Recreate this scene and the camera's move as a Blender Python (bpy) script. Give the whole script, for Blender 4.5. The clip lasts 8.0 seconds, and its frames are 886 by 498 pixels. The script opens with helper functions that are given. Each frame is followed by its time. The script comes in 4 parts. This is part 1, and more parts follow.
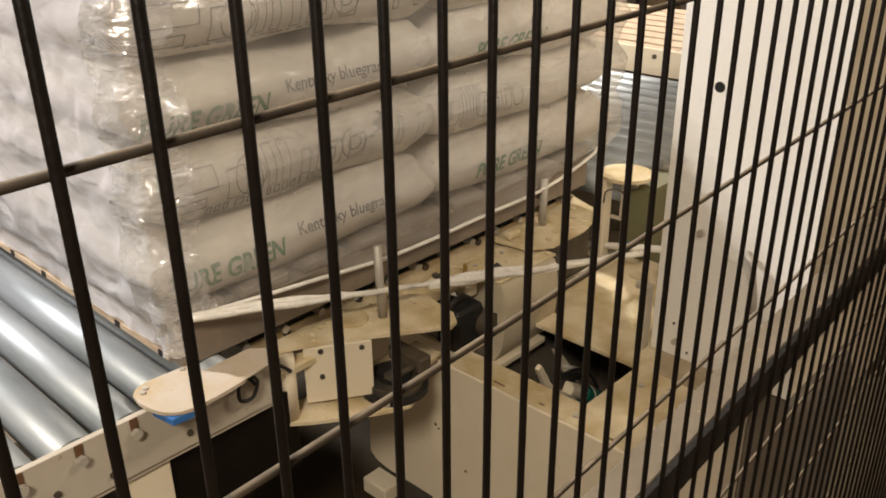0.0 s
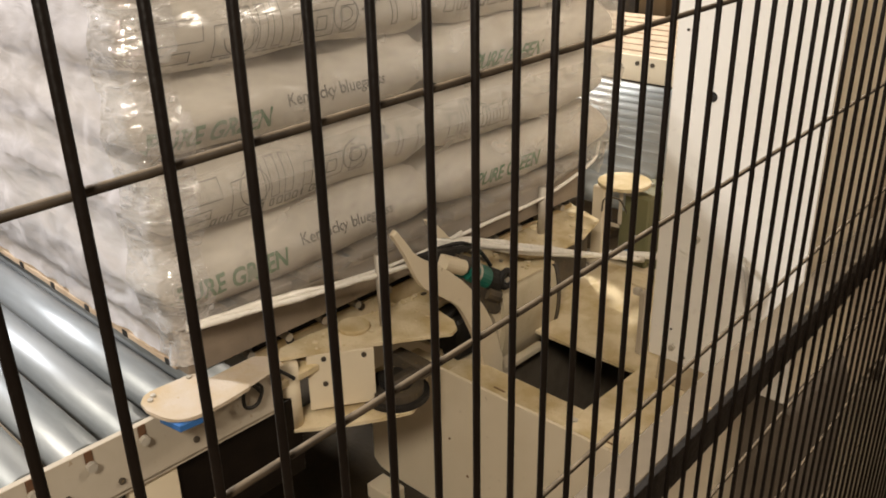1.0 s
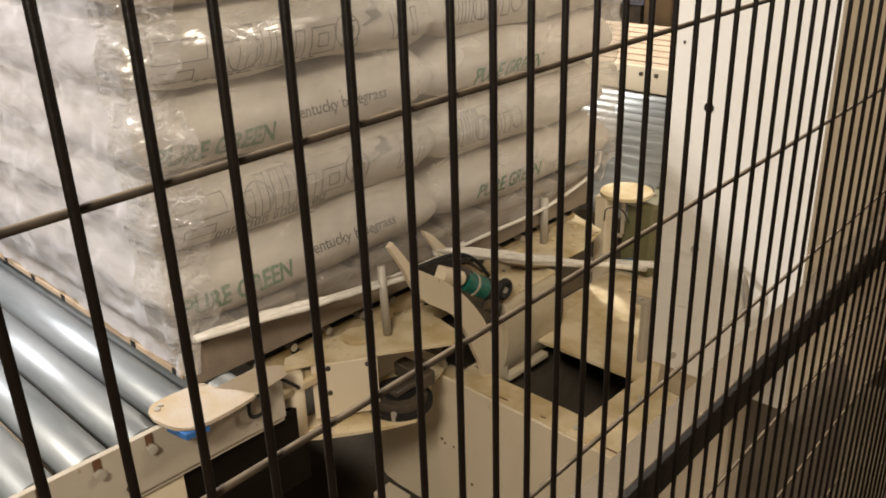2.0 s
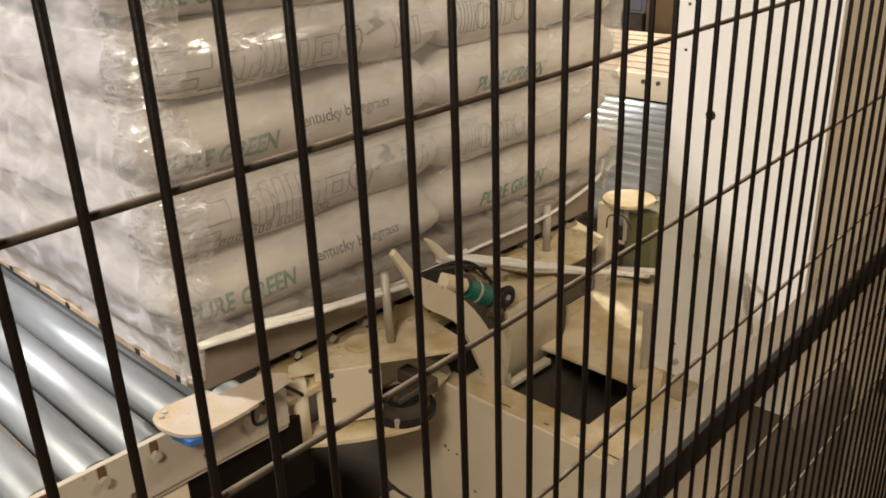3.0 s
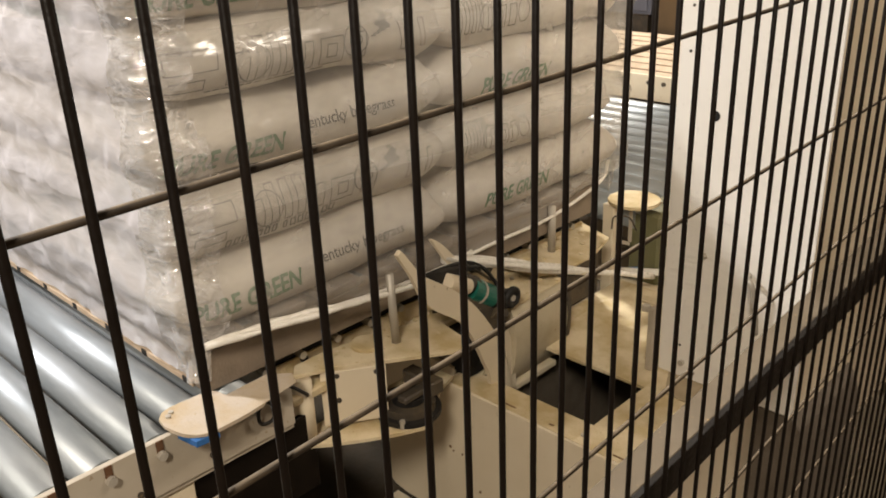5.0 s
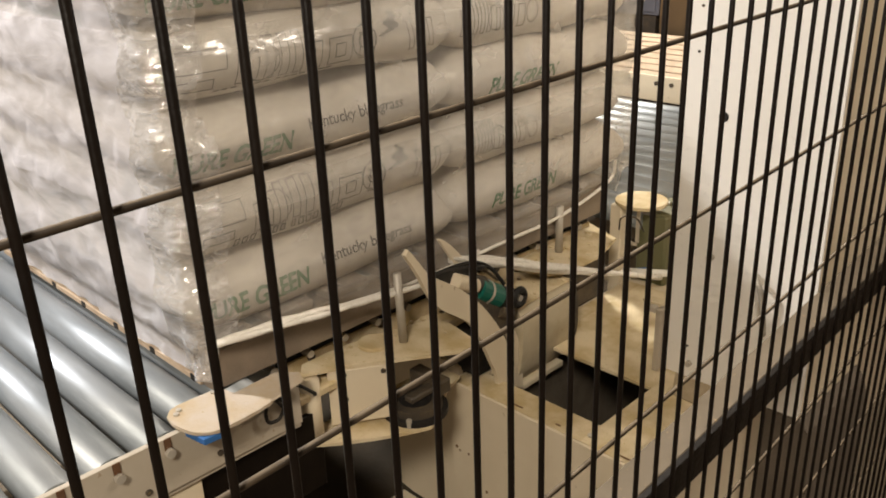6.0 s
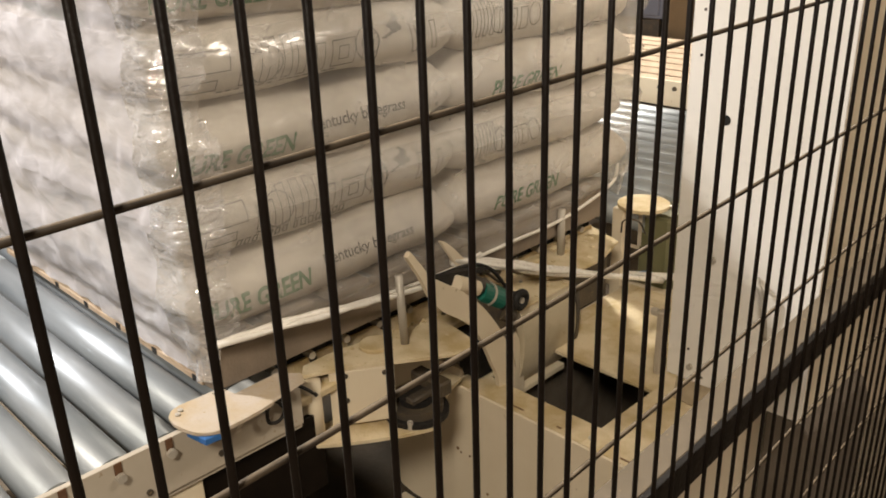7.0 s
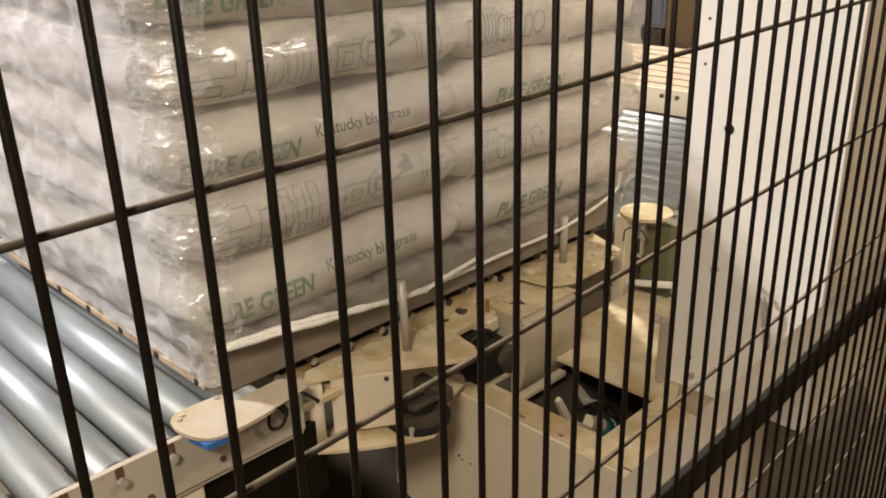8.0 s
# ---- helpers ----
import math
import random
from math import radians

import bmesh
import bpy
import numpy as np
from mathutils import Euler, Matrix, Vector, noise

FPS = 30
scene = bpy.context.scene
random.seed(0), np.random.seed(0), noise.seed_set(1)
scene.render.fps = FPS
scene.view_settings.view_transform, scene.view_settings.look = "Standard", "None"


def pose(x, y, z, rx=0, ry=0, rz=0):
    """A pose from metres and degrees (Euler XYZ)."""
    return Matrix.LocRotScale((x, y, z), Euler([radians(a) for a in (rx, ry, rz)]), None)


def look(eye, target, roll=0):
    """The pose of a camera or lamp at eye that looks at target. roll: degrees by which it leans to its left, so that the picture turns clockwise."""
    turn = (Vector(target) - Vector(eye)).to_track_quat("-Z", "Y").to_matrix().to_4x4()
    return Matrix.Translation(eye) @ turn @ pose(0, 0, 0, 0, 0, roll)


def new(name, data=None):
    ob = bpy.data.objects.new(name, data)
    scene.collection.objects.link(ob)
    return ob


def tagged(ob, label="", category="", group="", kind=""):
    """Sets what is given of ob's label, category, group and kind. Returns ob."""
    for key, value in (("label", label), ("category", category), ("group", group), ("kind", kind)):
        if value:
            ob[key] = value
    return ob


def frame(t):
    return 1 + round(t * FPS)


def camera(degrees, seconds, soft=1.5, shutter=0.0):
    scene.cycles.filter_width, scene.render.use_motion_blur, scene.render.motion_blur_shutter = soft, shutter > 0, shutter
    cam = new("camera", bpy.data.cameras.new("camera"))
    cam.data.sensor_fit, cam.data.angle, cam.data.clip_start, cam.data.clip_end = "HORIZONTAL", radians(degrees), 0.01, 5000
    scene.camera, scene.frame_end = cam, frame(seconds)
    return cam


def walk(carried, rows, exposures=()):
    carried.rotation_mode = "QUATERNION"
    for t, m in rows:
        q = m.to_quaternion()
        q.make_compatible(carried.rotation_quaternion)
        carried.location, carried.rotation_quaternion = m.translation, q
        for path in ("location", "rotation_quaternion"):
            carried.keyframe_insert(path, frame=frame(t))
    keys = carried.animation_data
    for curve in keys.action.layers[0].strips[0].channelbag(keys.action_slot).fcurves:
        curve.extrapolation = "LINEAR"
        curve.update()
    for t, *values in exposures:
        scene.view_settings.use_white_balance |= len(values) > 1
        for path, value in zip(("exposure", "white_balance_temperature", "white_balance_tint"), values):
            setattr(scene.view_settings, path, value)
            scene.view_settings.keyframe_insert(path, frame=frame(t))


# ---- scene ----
cam = camera(54.2, 8.0, soft=1.75, shutter=0.4)
PATH = [
    (0, (0.2861, -0.1123, 1.3088), (-0.9593, 1.2068, 0.4668), -0.6),
    (0.5, (0.2988, -0.1234, 1.3165), (-0.9492, 1.1967, 0.4800), -0.9),
    (1, (0.3152, -0.1292, 1.3242), (-0.9430, 1.1887, 0.5000), -1.2),
    (1.5, (0.335, -0.132, 1.331), (-0.937, 1.18, 0.518), -1.6),
    (3, (0.351, -0.139, 1.337), (-0.942, 1.17, 0.552), -2.1),
    (3.5, (0.348, -0.14, 1.338), (-0.944, 1.17, 0.555), -2.1),
    (4, (0.354, -0.138, 1.341), (-0.943, 1.169, 0.561), -2.1),
    (4.5, (0.355, -0.139, 1.339), (-0.945, 1.165, 0.558), -2.2),
    (6, (0.355, -0.145, 1.337), (-0.959, 1.146, 0.557), -2.2),
    (6.5, (0.356, -0.145, 1.336), (-0.963, 1.141, 0.558), -2.1),
    (7, (0.359, -0.146, 1.337), (-0.961, 1.142, 0.563), -2.0),
    (7.5, (0.355, -0.148, 1.336), (-0.964, 1.143, 0.566), -1.8),
    (8, (0.356, -0.15, 1.336), (-0.969, 1.142, 0.578), -1.6),
]
from mathutils.bvhtree import BVHTree

walk(cam, [(t, look(eye, target, roll)) for t, eye, target, roll in PATH])

FLOOR = -0.25

# ---- world and light ----
world = bpy.data.worlds.new("hall_air")
scene.world = world
world.use_nodes = True
bg = world.node_tree.nodes["Background"]
bg.inputs[0].default_value = (1.0, 0.88, 0.74, 1)
bg.inputs[1].default_value = 0.035


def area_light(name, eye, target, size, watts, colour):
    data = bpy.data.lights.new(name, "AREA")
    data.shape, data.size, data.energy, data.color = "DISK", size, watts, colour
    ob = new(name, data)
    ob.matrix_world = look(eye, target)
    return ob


# Unseen lamp, placed by the shadow edge the load throws on the tower.
area_light("unseen_lamp", (-2.35, -0.75, 3.0), (-1.2, 0.9, 0.3), 0.12, 116, (1.0, 0.975, 0.97))
# These three are unseen, added to brighten machine, far rollers and screen.
area_light("unseen_lamp", (1.7, -2.5, 4.05), (-0.8, 1.0, 0.3), 0.9, 230, (1.0, 0.89, 0.745))
area_light("unseen_lamp", (-4.5, 4.3, 3.9), (-1.6, 2.6, 0.3), 0.5, 500, (1.0, 0.94, 0.85))
area_light("unseen_lamp", (2.2, 3.9, 4.3), (-0.4, 3.0, 0.3), 0.6, 120, (1.0, 0.87, 0.72))


# ---- materials ----
def material(name, base, rough=0.5, metal=0.0, second=None, scale=8.0, amount=0.5, bump=0.1, fine=120.0, third=None, speck=0.0, coat=0.0, sheen_var=0.15):
    """Painted, metal or soft surface: two colours by broad noise, fine grain, and specks of a third."""
    m = bpy.data.materials.new(name)
    m.use_nodes = True
    nt = m.node_tree
    n, l = nt.nodes, nt.links
    b = n["Principled BSDF"]
    b.inputs["Metallic"].default_value = metal
    b.inputs["Coat Weight"].default_value = coat
    tc = n.new("ShaderNodeTexCoord")
    info = n.new("ShaderNodeObjectInfo")
    shift = n.new("ShaderNodeVectorMath")
    shift.operation = "ADD"
    l.new(tc.outputs["Object"], shift.inputs[0])
    l.new(info.outputs["Random"], shift.inputs[1])
    broad = n.new("ShaderNodeTexNoise")
    broad.inputs["Scale"].default_value, broad.inputs["Detail"].default_value = scale, 6
    l.new(shift.outputs[0], broad.inputs["Vector"])
    ramp = n.new("ShaderNodeMapRange")
    ramp.inputs[1].default_value, ramp.inputs[2].default_value = 0.40, 0.68
    ramp.inputs[4].default_value = amount
    l.new(broad.outputs["Fac"], ramp.inputs[0])
    mix = n.new("ShaderNodeMix")
    mix.data_type = "RGBA"
    mix.inputs[6].default_value = (*base, 1)
    mix.inputs[7].default_value = (*(second or [c * 0.7 for c in base]), 1)
    l.new(ramp.outputs[0], mix.inputs[0])
    colour = mix.outputs[2]
    grain = n.new("ShaderNodeTexNoise")
    grain.inputs["Scale"].default_value, grain.inputs["Detail"].default_value = fine, 4
    l.new(shift.outputs[0], grain.inputs["Vector"])
    if speck:
        cut = n.new("ShaderNodeMapRange")
        cut.inputs[1].default_value, cut.inputs[2].default_value = 0.72 - speck * 0.25, 0.80 - speck * 0.2
        l.new(grain.outputs["Fac"], cut.inputs[0])
        top = n.new("ShaderNodeMix")
        top.data_type = "RGBA"
        l.new(cut.outputs[0], top.inputs[0])
        l.new(colour, top.inputs[6])
        top.inputs[7].default_value = (*(third or (0.2, 0.14, 0.07)), 1)
        colour = top.outputs[2]
    l.new(colour, b.inputs["Base Color"])
    rr = n.new("ShaderNodeMapRange")
    rr.inputs[3].default_value, rr.inputs[4].default_value = max(0.03, rough - sheen_var), min(1, rough + sheen_var)
    l.new(grain.outputs["Fac"], rr.inputs[0])
    l.new(rr.outputs[0], b.inputs["Roughness"])
    bp = n.new("ShaderNodeBump")
    bp.inputs["Strength"].default_value, bp.inputs["Distance"].default_value = bump, 0.004
    l.new(grain.outputs["Fac"], bp.inputs["Height"])
    l.new(bp.outputs[0], b.inputs["Normal"])
    return m


CREAM = material("cream_paint", (0.70, 0.605, 0.45), 0.5, second=(0.60, 0.50, 0.34), scale=5, amount=0.55, bump=0.06, fine=45, speck=0.10, third=(0.40, 0.31, 0.19))
DUSTY = material("dusty_cream_paint", (0.68, 0.575, 0.39), 0.95, second=(0.48, 0.365, 0.19), scale=13, amount=0.95, bump=0.55, fine=210, speck=0.30, third=(0.42, 0.31, 0.16))
# Darker cream copy: the shade on the round-sided cover, put into colour.
SHADED_CREAM = material("shaded_cream_paint", (0.52, 0.45, 0.32), 0.7, second=(0.38, 0.31, 0.20), scale=11, amount=0.8, bump=0.1, fine=70, speck=0.2, third=(0.26, 0.19, 0.10))
for soft_coat, level in ((DUSTY, 0.08), (CREAM, 0.3), (SHADED_CREAM, 0.15)):
    soft_coat.node_tree.nodes["Principled BSDF"].inputs["Specular IOR Level"].default_value = level
WHITE = material("white_panel_paint", (0.78, 0.74, 0.67), 0.32, second=(0.72, 0.67, 0.58), scale=3, amount=0.5, bump=0.03, fine=60)
STEEL = material("galvanised_roller", (0.37, 0.395, 0.415), 0.45, metal=0.45, second=(0.20, 0.225, 0.24), scale=7, amount=0.85, bump=0.02, fine=30, sheen_var=0.10)
for node in STEEL.node_tree.nodes:
    if node.bl_idname == "ShaderNodeVectorMath":
        node.operation = "MULTIPLY_ADD"
        node.inputs[1].default_value = (0.35, 2.2, 2.2)
        STEEL.node_tree.links.remove(node.inputs[1].links[0])
        STEEL.node_tree.links.new(STEEL.node_tree.nodes["Object Info"].outputs["Random"], node.inputs[2])
RAILPAINT = material("dull_cream_rail_paint", (0.45, 0.395, 0.315), 0.5, second=(0.37, 0.31, 0.23), scale=7, amount=0.7, bump=0.08, fine=60, speck=0.12, third=(0.28, 0.20, 0.12))
NOTCH = material("rusty_notch", (0.11, 0.05, 0.02), 0.8, second=(0.05, 0.03, 0.02), scale=60)
PIN = material("zinc_pin", (0.50, 0.46, 0.39), 0.5, metal=0.35, second=(0.36, 0.32, 0.27), scale=20, bump=0.05)
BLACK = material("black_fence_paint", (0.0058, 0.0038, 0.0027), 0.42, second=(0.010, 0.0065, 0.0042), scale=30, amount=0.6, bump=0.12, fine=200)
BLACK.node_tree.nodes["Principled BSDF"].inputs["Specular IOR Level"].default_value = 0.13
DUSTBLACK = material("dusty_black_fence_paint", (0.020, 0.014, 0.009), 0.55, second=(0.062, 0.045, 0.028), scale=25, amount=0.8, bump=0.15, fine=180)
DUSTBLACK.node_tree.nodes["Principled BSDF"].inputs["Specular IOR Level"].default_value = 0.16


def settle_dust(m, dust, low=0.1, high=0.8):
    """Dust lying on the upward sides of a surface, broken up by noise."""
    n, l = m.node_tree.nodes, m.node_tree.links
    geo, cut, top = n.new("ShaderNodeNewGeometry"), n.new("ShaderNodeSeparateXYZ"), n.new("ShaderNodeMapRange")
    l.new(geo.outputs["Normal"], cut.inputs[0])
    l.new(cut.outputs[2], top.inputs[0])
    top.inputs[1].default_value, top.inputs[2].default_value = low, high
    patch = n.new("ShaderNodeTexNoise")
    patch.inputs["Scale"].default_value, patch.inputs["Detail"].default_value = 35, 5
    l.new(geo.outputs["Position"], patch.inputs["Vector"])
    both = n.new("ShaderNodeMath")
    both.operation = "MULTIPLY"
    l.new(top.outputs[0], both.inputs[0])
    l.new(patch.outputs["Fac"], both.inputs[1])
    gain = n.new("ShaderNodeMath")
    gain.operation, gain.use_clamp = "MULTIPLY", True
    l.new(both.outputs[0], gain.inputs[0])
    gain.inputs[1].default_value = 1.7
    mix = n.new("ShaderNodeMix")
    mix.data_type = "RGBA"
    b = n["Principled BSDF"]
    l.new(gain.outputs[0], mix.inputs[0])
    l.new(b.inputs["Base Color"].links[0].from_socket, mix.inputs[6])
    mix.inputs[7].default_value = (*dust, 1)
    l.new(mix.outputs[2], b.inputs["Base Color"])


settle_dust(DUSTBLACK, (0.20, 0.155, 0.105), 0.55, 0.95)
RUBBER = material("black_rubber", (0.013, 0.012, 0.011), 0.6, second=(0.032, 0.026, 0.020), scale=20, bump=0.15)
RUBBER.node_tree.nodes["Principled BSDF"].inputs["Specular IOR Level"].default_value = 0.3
GREEN = material("green_enamel", (0.010, 0.13, 0.095), 0.35, second=(0.006, 0.08, 0.06), scale=25, bump=0.06)
BLUE = material("blue_plastic", (0.03, 0.13, 0.36), 0.45, second=(0.025, 0.10, 0.28), scale=30)
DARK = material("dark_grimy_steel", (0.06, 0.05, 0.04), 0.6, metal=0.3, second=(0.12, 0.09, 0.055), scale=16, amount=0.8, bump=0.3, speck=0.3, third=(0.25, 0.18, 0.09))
WOOD = material("pallet_wood", (0.46, 0.35, 0.24), 0.75, second=(0.32, 0.23, 0.15), scale=12, amount=0.8, bump=0.35, fine=160)
GREYWOOD = material("grey_weathered_pallet_wood", (0.24, 0.19, 0.14), 0.5, second=(0.15, 0.115, 0.085), scale=10, amount=0.8, bump=0.3, fine=140)
CONCRETE = material("stained_concrete", (0.17, 0.14, 0.105), 0.85, second=(0.11, 0.088, 0.064), scale=3, amount=0.8, bump=0.3, fine=90)
WALL = material("dim_hall_wall", (0.24, 0.20, 0.155), 0.8, second=(0.18, 0.15, 0.11), scale=2, amount=0.6, bump=0.15, fine=50)
TAN = material("tan_beam_paint", (0.16, 0.128, 0.09), 0.7, second=(0.12, 0.094, 0.062), scale=6, amount=0.6, bump=0.06, speck=0.2, third=(0.28, 0.2, 0.11))
BAG = material("woven_poly_bag", (0.62, 0.565, 0.495), 0.5, second=(0.46, 0.40, 0.325), scale=5, amount=0.6, bump=0.12, fine=240)
INK_GREEN = material("green_ink", (0.05, 0.16, 0.06), 0.6, second=(0.09, 0.20, 0.09), scale=30)
INK_GREY = material("grey_ink", (0.13, 0.12, 0.11), 0.6, second=(0.22, 0.20, 0.18), scale=30)
ROPE = material("white_film_rope", (0.78, 0.74, 0.67), 0.3, second=(0.62, 0.57, 0.48), scale=40, bump=0.4, fine=90)
DULLGREEN = material("olive_machine_cover", (0.13, 0.13, 0.06), 0.6, second=(0.18, 0.15, 0.08), scale=8, bump=0.1)
NAVY = material("blue_grey_cabinet_paint", (0.11, 0.12, 0.16), 0.55, second=(0.08, 0.085, 0.11), scale=6)
BROWN = material("brown_painted_post", (0.13, 0.085, 0.04), 0.6, second=(0.09, 0.06, 0.03), scale=7)


def film_material(name, clear, gloss_rough, wave, lift=0.5, gloss=0.55, tone=(0.80, 0.77, 0.74, 1)):
    m = bpy.data.materials.new(name)
    m.use_nodes = True
    nt = m.node_tree
    n, l = nt.nodes, nt.links
    n.remove(n["Principled BSDF"])
    out = n["Material Output"]
    tc = n.new("ShaderNodeTexCoord")
    mp = n.new("ShaderNodeMapping")
    mp.inputs["Rotation"].default_value = (0.5, 0.5, 0.3)
    mp.inputs["Scale"].default_value = (1.0, 1.0, 2.2)
    l.new(tc.outputs["Object"], mp.inputs[0])
    a = n.new("ShaderNodeTexNoise")
    a.inputs["Scale"].default_value, a.inputs["Detail"].default_value, a.inputs["Distortion"].default_value = wave, 4, 0.5
    l.new(mp.outputs[0], a.inputs["Vector"])
    bp = n.new("ShaderNodeBump")
    bp.inputs["Strength"].default_value, bp.inputs["Distance"].default_value = lift, 0.012
    l.new(a.outputs["Fac"], bp.inputs["Height"])
    gl = n.new("ShaderNodeBsdfGlossy")
    gl.inputs["Color"].default_value = (1, 1, 1, 1)
    gl.inputs["Roughness"].default_value = gloss_rough
    l.new(bp.outputs[0], gl.inputs["Normal"])
    df = n.new("ShaderNodeBsdfDiffuse")
    df.inputs["Color"].default_value = tone
    l.new(bp.outputs[0], df.inputs["Normal"])
    haze = n.new("ShaderNodeMixShader")
    haze.inputs[0].default_value = gloss
    l.new(df.outputs[0], haze.inputs[1])
    l.new(gl.outputs[0], haze.inputs[2])
    tr = n.new("ShaderNodeBsdfTransparent")
    tr.inputs["Color"].default_value = (0.97, 0.97, 0.96, 1)
    fac = n.new("ShaderNodeMapRange")
    fac.inputs[1].default_value, fac.inputs[2].default_value = 0.35, 0.7
    fac.inputs[3].default_value, fac.inputs[4].default_value = clear - 0.08, clear + 0.16
    l.new(a.outputs["Fac"], fac.inputs[0])
    mix = n.new("ShaderNodeMixShader")
    l.new(fac.outputs[0], mix.inputs[0])
    l.new(tr.outputs[0], mix.inputs[1])
    l.new(haze.outputs[0], mix.inputs[2])
    l.new(mix.outputs[0], out.inputs["Surface"])
    return m


FILM = film_material("stretch_film", 0.30, 0.20, 12.0, 0.30, 0.16, (0.64, 0.60, 0.55, 1))
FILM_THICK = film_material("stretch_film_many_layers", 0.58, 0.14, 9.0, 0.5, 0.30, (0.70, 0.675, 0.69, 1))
FILM_CORNER = film_material("gathered_stretch_film", 0.52, 0.07, 30.0, 0.9, 0.5, (0.79, 0.765, 0.75, 1))
# Dark brown that stands for the floor's shade under the machine.
FLOOR_SHADE = material("floor_shade_brown", (0.034, 0.024, 0.013), 0.75, second=(0.020, 0.014, 0.008), scale=6, amount=0.9, bump=0.3, fine=60)
for soft_coat in (FLOOR_SHADE, TAN, CONCRETE):
    soft_coat.node_tree.nodes["Principled BSDF"].inputs["Specular IOR Level"].default_value = 0.1
SCREEN = material("brown_sheet_paint", (0.50, 0.41, 0.30), 0.7, second=(0.37, 0.29, 0.20), scale=3, amount=0.7, bump=0.15)


# ---- mesh helpers ----
def part(name, bm, mat, parent=None, label="", smooth=False):
    me = bpy.data.meshes.new(name)
    bmesh.ops.recalc_face_normals(bm, faces=bm.faces)
    if smooth:
        for f in bm.faces:
            f.smooth = True
    bm.to_mesh(me)
    bm.free()
    me.materials.append(mat)
    ob = new(name, me)
    ob.parent = parent
    if label:
        ob["label"] = label
    return ob


def twin(name, ob, m, parent):
    """Another piece on the same mesh."""
    o = new(name, ob.data)
    o.parent = parent
    o.matrix_basis = m
    return o


def thing(name, label, category, group="", kind="", m=None):
    ob = tagged(new(name), label, category, group, kind)
    if m:
        ob.matrix_basis = m
    return ob


def box(x0, x1, y0, y1, z0, z1, bevel=0.0, bm=None, seg=1):
    bm = bm or bmesh.new()
    r = bmesh.ops.create_cube(bm, size=1, matrix=Matrix.LocRotScale(((x0 + x1) / 2, (y0 + y1) / 2, (z0 + z1) / 2), None, (x1 - x0, y1 - y0, z1 - z0)))
    if bevel:
        edges = list({e for v in r["verts"] for e in v.link_edges})
        bmesh.ops.bevel(bm, geom=edges, offset=bevel, segments=seg, affect="EDGES", profile=0.5)
    return bm


def prism(outline, z0, z1, bevel=0.0, axis="z", bm=None):
    """A plate with the given outline, from z0 to z1 along an axis ('z': x,y outline; 'x': y,z outline; 'y': x,z outline)."""
    bm = bm or bmesh.new()

    def at(a, b, h):
        return {"z": (a, b, h), "x": (h, a, b), "y": (a, h, b)}[axis]
    lo = [bm.verts.new(at(a, b, z0)) for a, b in outline]
    hi = [bm.verts.new(at(a, b, z1)) for a, b in outline]
    n = len(outline)
    f0, f1 = bm.faces.new(lo), bm.faces.new(hi)
    for i in range(n):
        bm.faces.new((lo[i], lo[(i + 1) % n], hi[(i + 1) % n], hi[i]))
    if bevel:
        bmesh.ops.bevel(bm, geom=list(f0.edges) + list(f1.edges), offset=bevel, segments=1, affect="EDGES", profile=0.5)
    return bm


def rod(p, q, r, n=12, bm=None, r2=None):
    bm = bm or bmesh.new()
    p, q = Vector(p), Vector(q)
    d = q - p
    m = Matrix.Translation((p + q) / 2) @ d.to_track_quat("Z", "Y").to_matrix().to_4x4()
    bmesh.ops.create_cone(bm, cap_ends=True, segments=n, radius1=r, radius2=r if r2 is None else r2, depth=d.length, matrix=m)
    return bm


def tube(points, r, n=8, bm=None):
    """A bent tube through the points; r is one radius or one for each point."""
    bm = bm or bmesh.new()
    pts = [Vector(p) for p in points]
    rings = []
    for i, p in enumerate(pts):
        d = (pts[min(i + 1, len(pts) - 1)] - pts[max(i - 1, 0)]).normalized()
        u = d.cross(Vector((0.31, 0.2, 0.93))).normalized()
        v = d.cross(u)
        rad = r[i] if isinstance(r, (list, tuple)) else r
        rings.append([bm.verts.new(p + rad * (math.cos(a) * u + math.sin(a) * v)) for a in [2 * math.pi * k / n for k in range(n)]])
    for a, b in zip(rings, rings[1:]):
        for k in range(n):
            bm.faces.new((a[k], a[(k + 1) % n], b[(k + 1) % n], b[k]))
    bm.faces.new(rings[0])
    bm.faces.new(rings[-1])
    return bm


def spline(points, steps=8):
    """A smooth line through the points."""
    out = []
    p = [Vector(a) for a in points]
    p = [2 * p[0] - p[1]] + p + [2 * p[-1] - p[-2]]
    for i in range(1, len(p) - 2):
        for k in range(steps):
            t = k / steps
            a, b, c, d = p[i - 1:i + 3]
            out.append(0.5 * (2 * b + (c - a) * t + (2 * a - 5 * b + 4 * c - d) * t * t + (3 * b - a - 3 * c + d) * t ** 3))
    out.append(p[-2])
    return out


# ---- the hall ----
def slab(name, label, mat, *dims):
    return tagged(part(name, box(*dims), mat), label, name.split("_")[0], kind="structure")


slab("floor", "dark stained concrete floor of the hall", CONCRETE, -6, 4, -4, 9, FLOOR - 0.1, FLOOR)
slab("wall_north", "dim tan wall at the hall's far end", WALL, -6, 4, 9, 9.2, FLOOR, 5)
slab("wall_south", "dim tan wall of the hall", WALL, -6, 4, -4.2, -4, FLOOR, 5)
slab("wall_west", "dim tan wall of the hall", WALL, -6.2, -6, -4.2, 9.2, FLOOR, 5)
slab("wall_east", "dim tan wall of the hall", WALL, 4, 4.2, -4.2, 9.2, FLOOR, 5)
slab("ceiling", "dim grey hall ceiling", WALL, -6.2, 4.2, -4.2, 9.2, 5, 5.2)


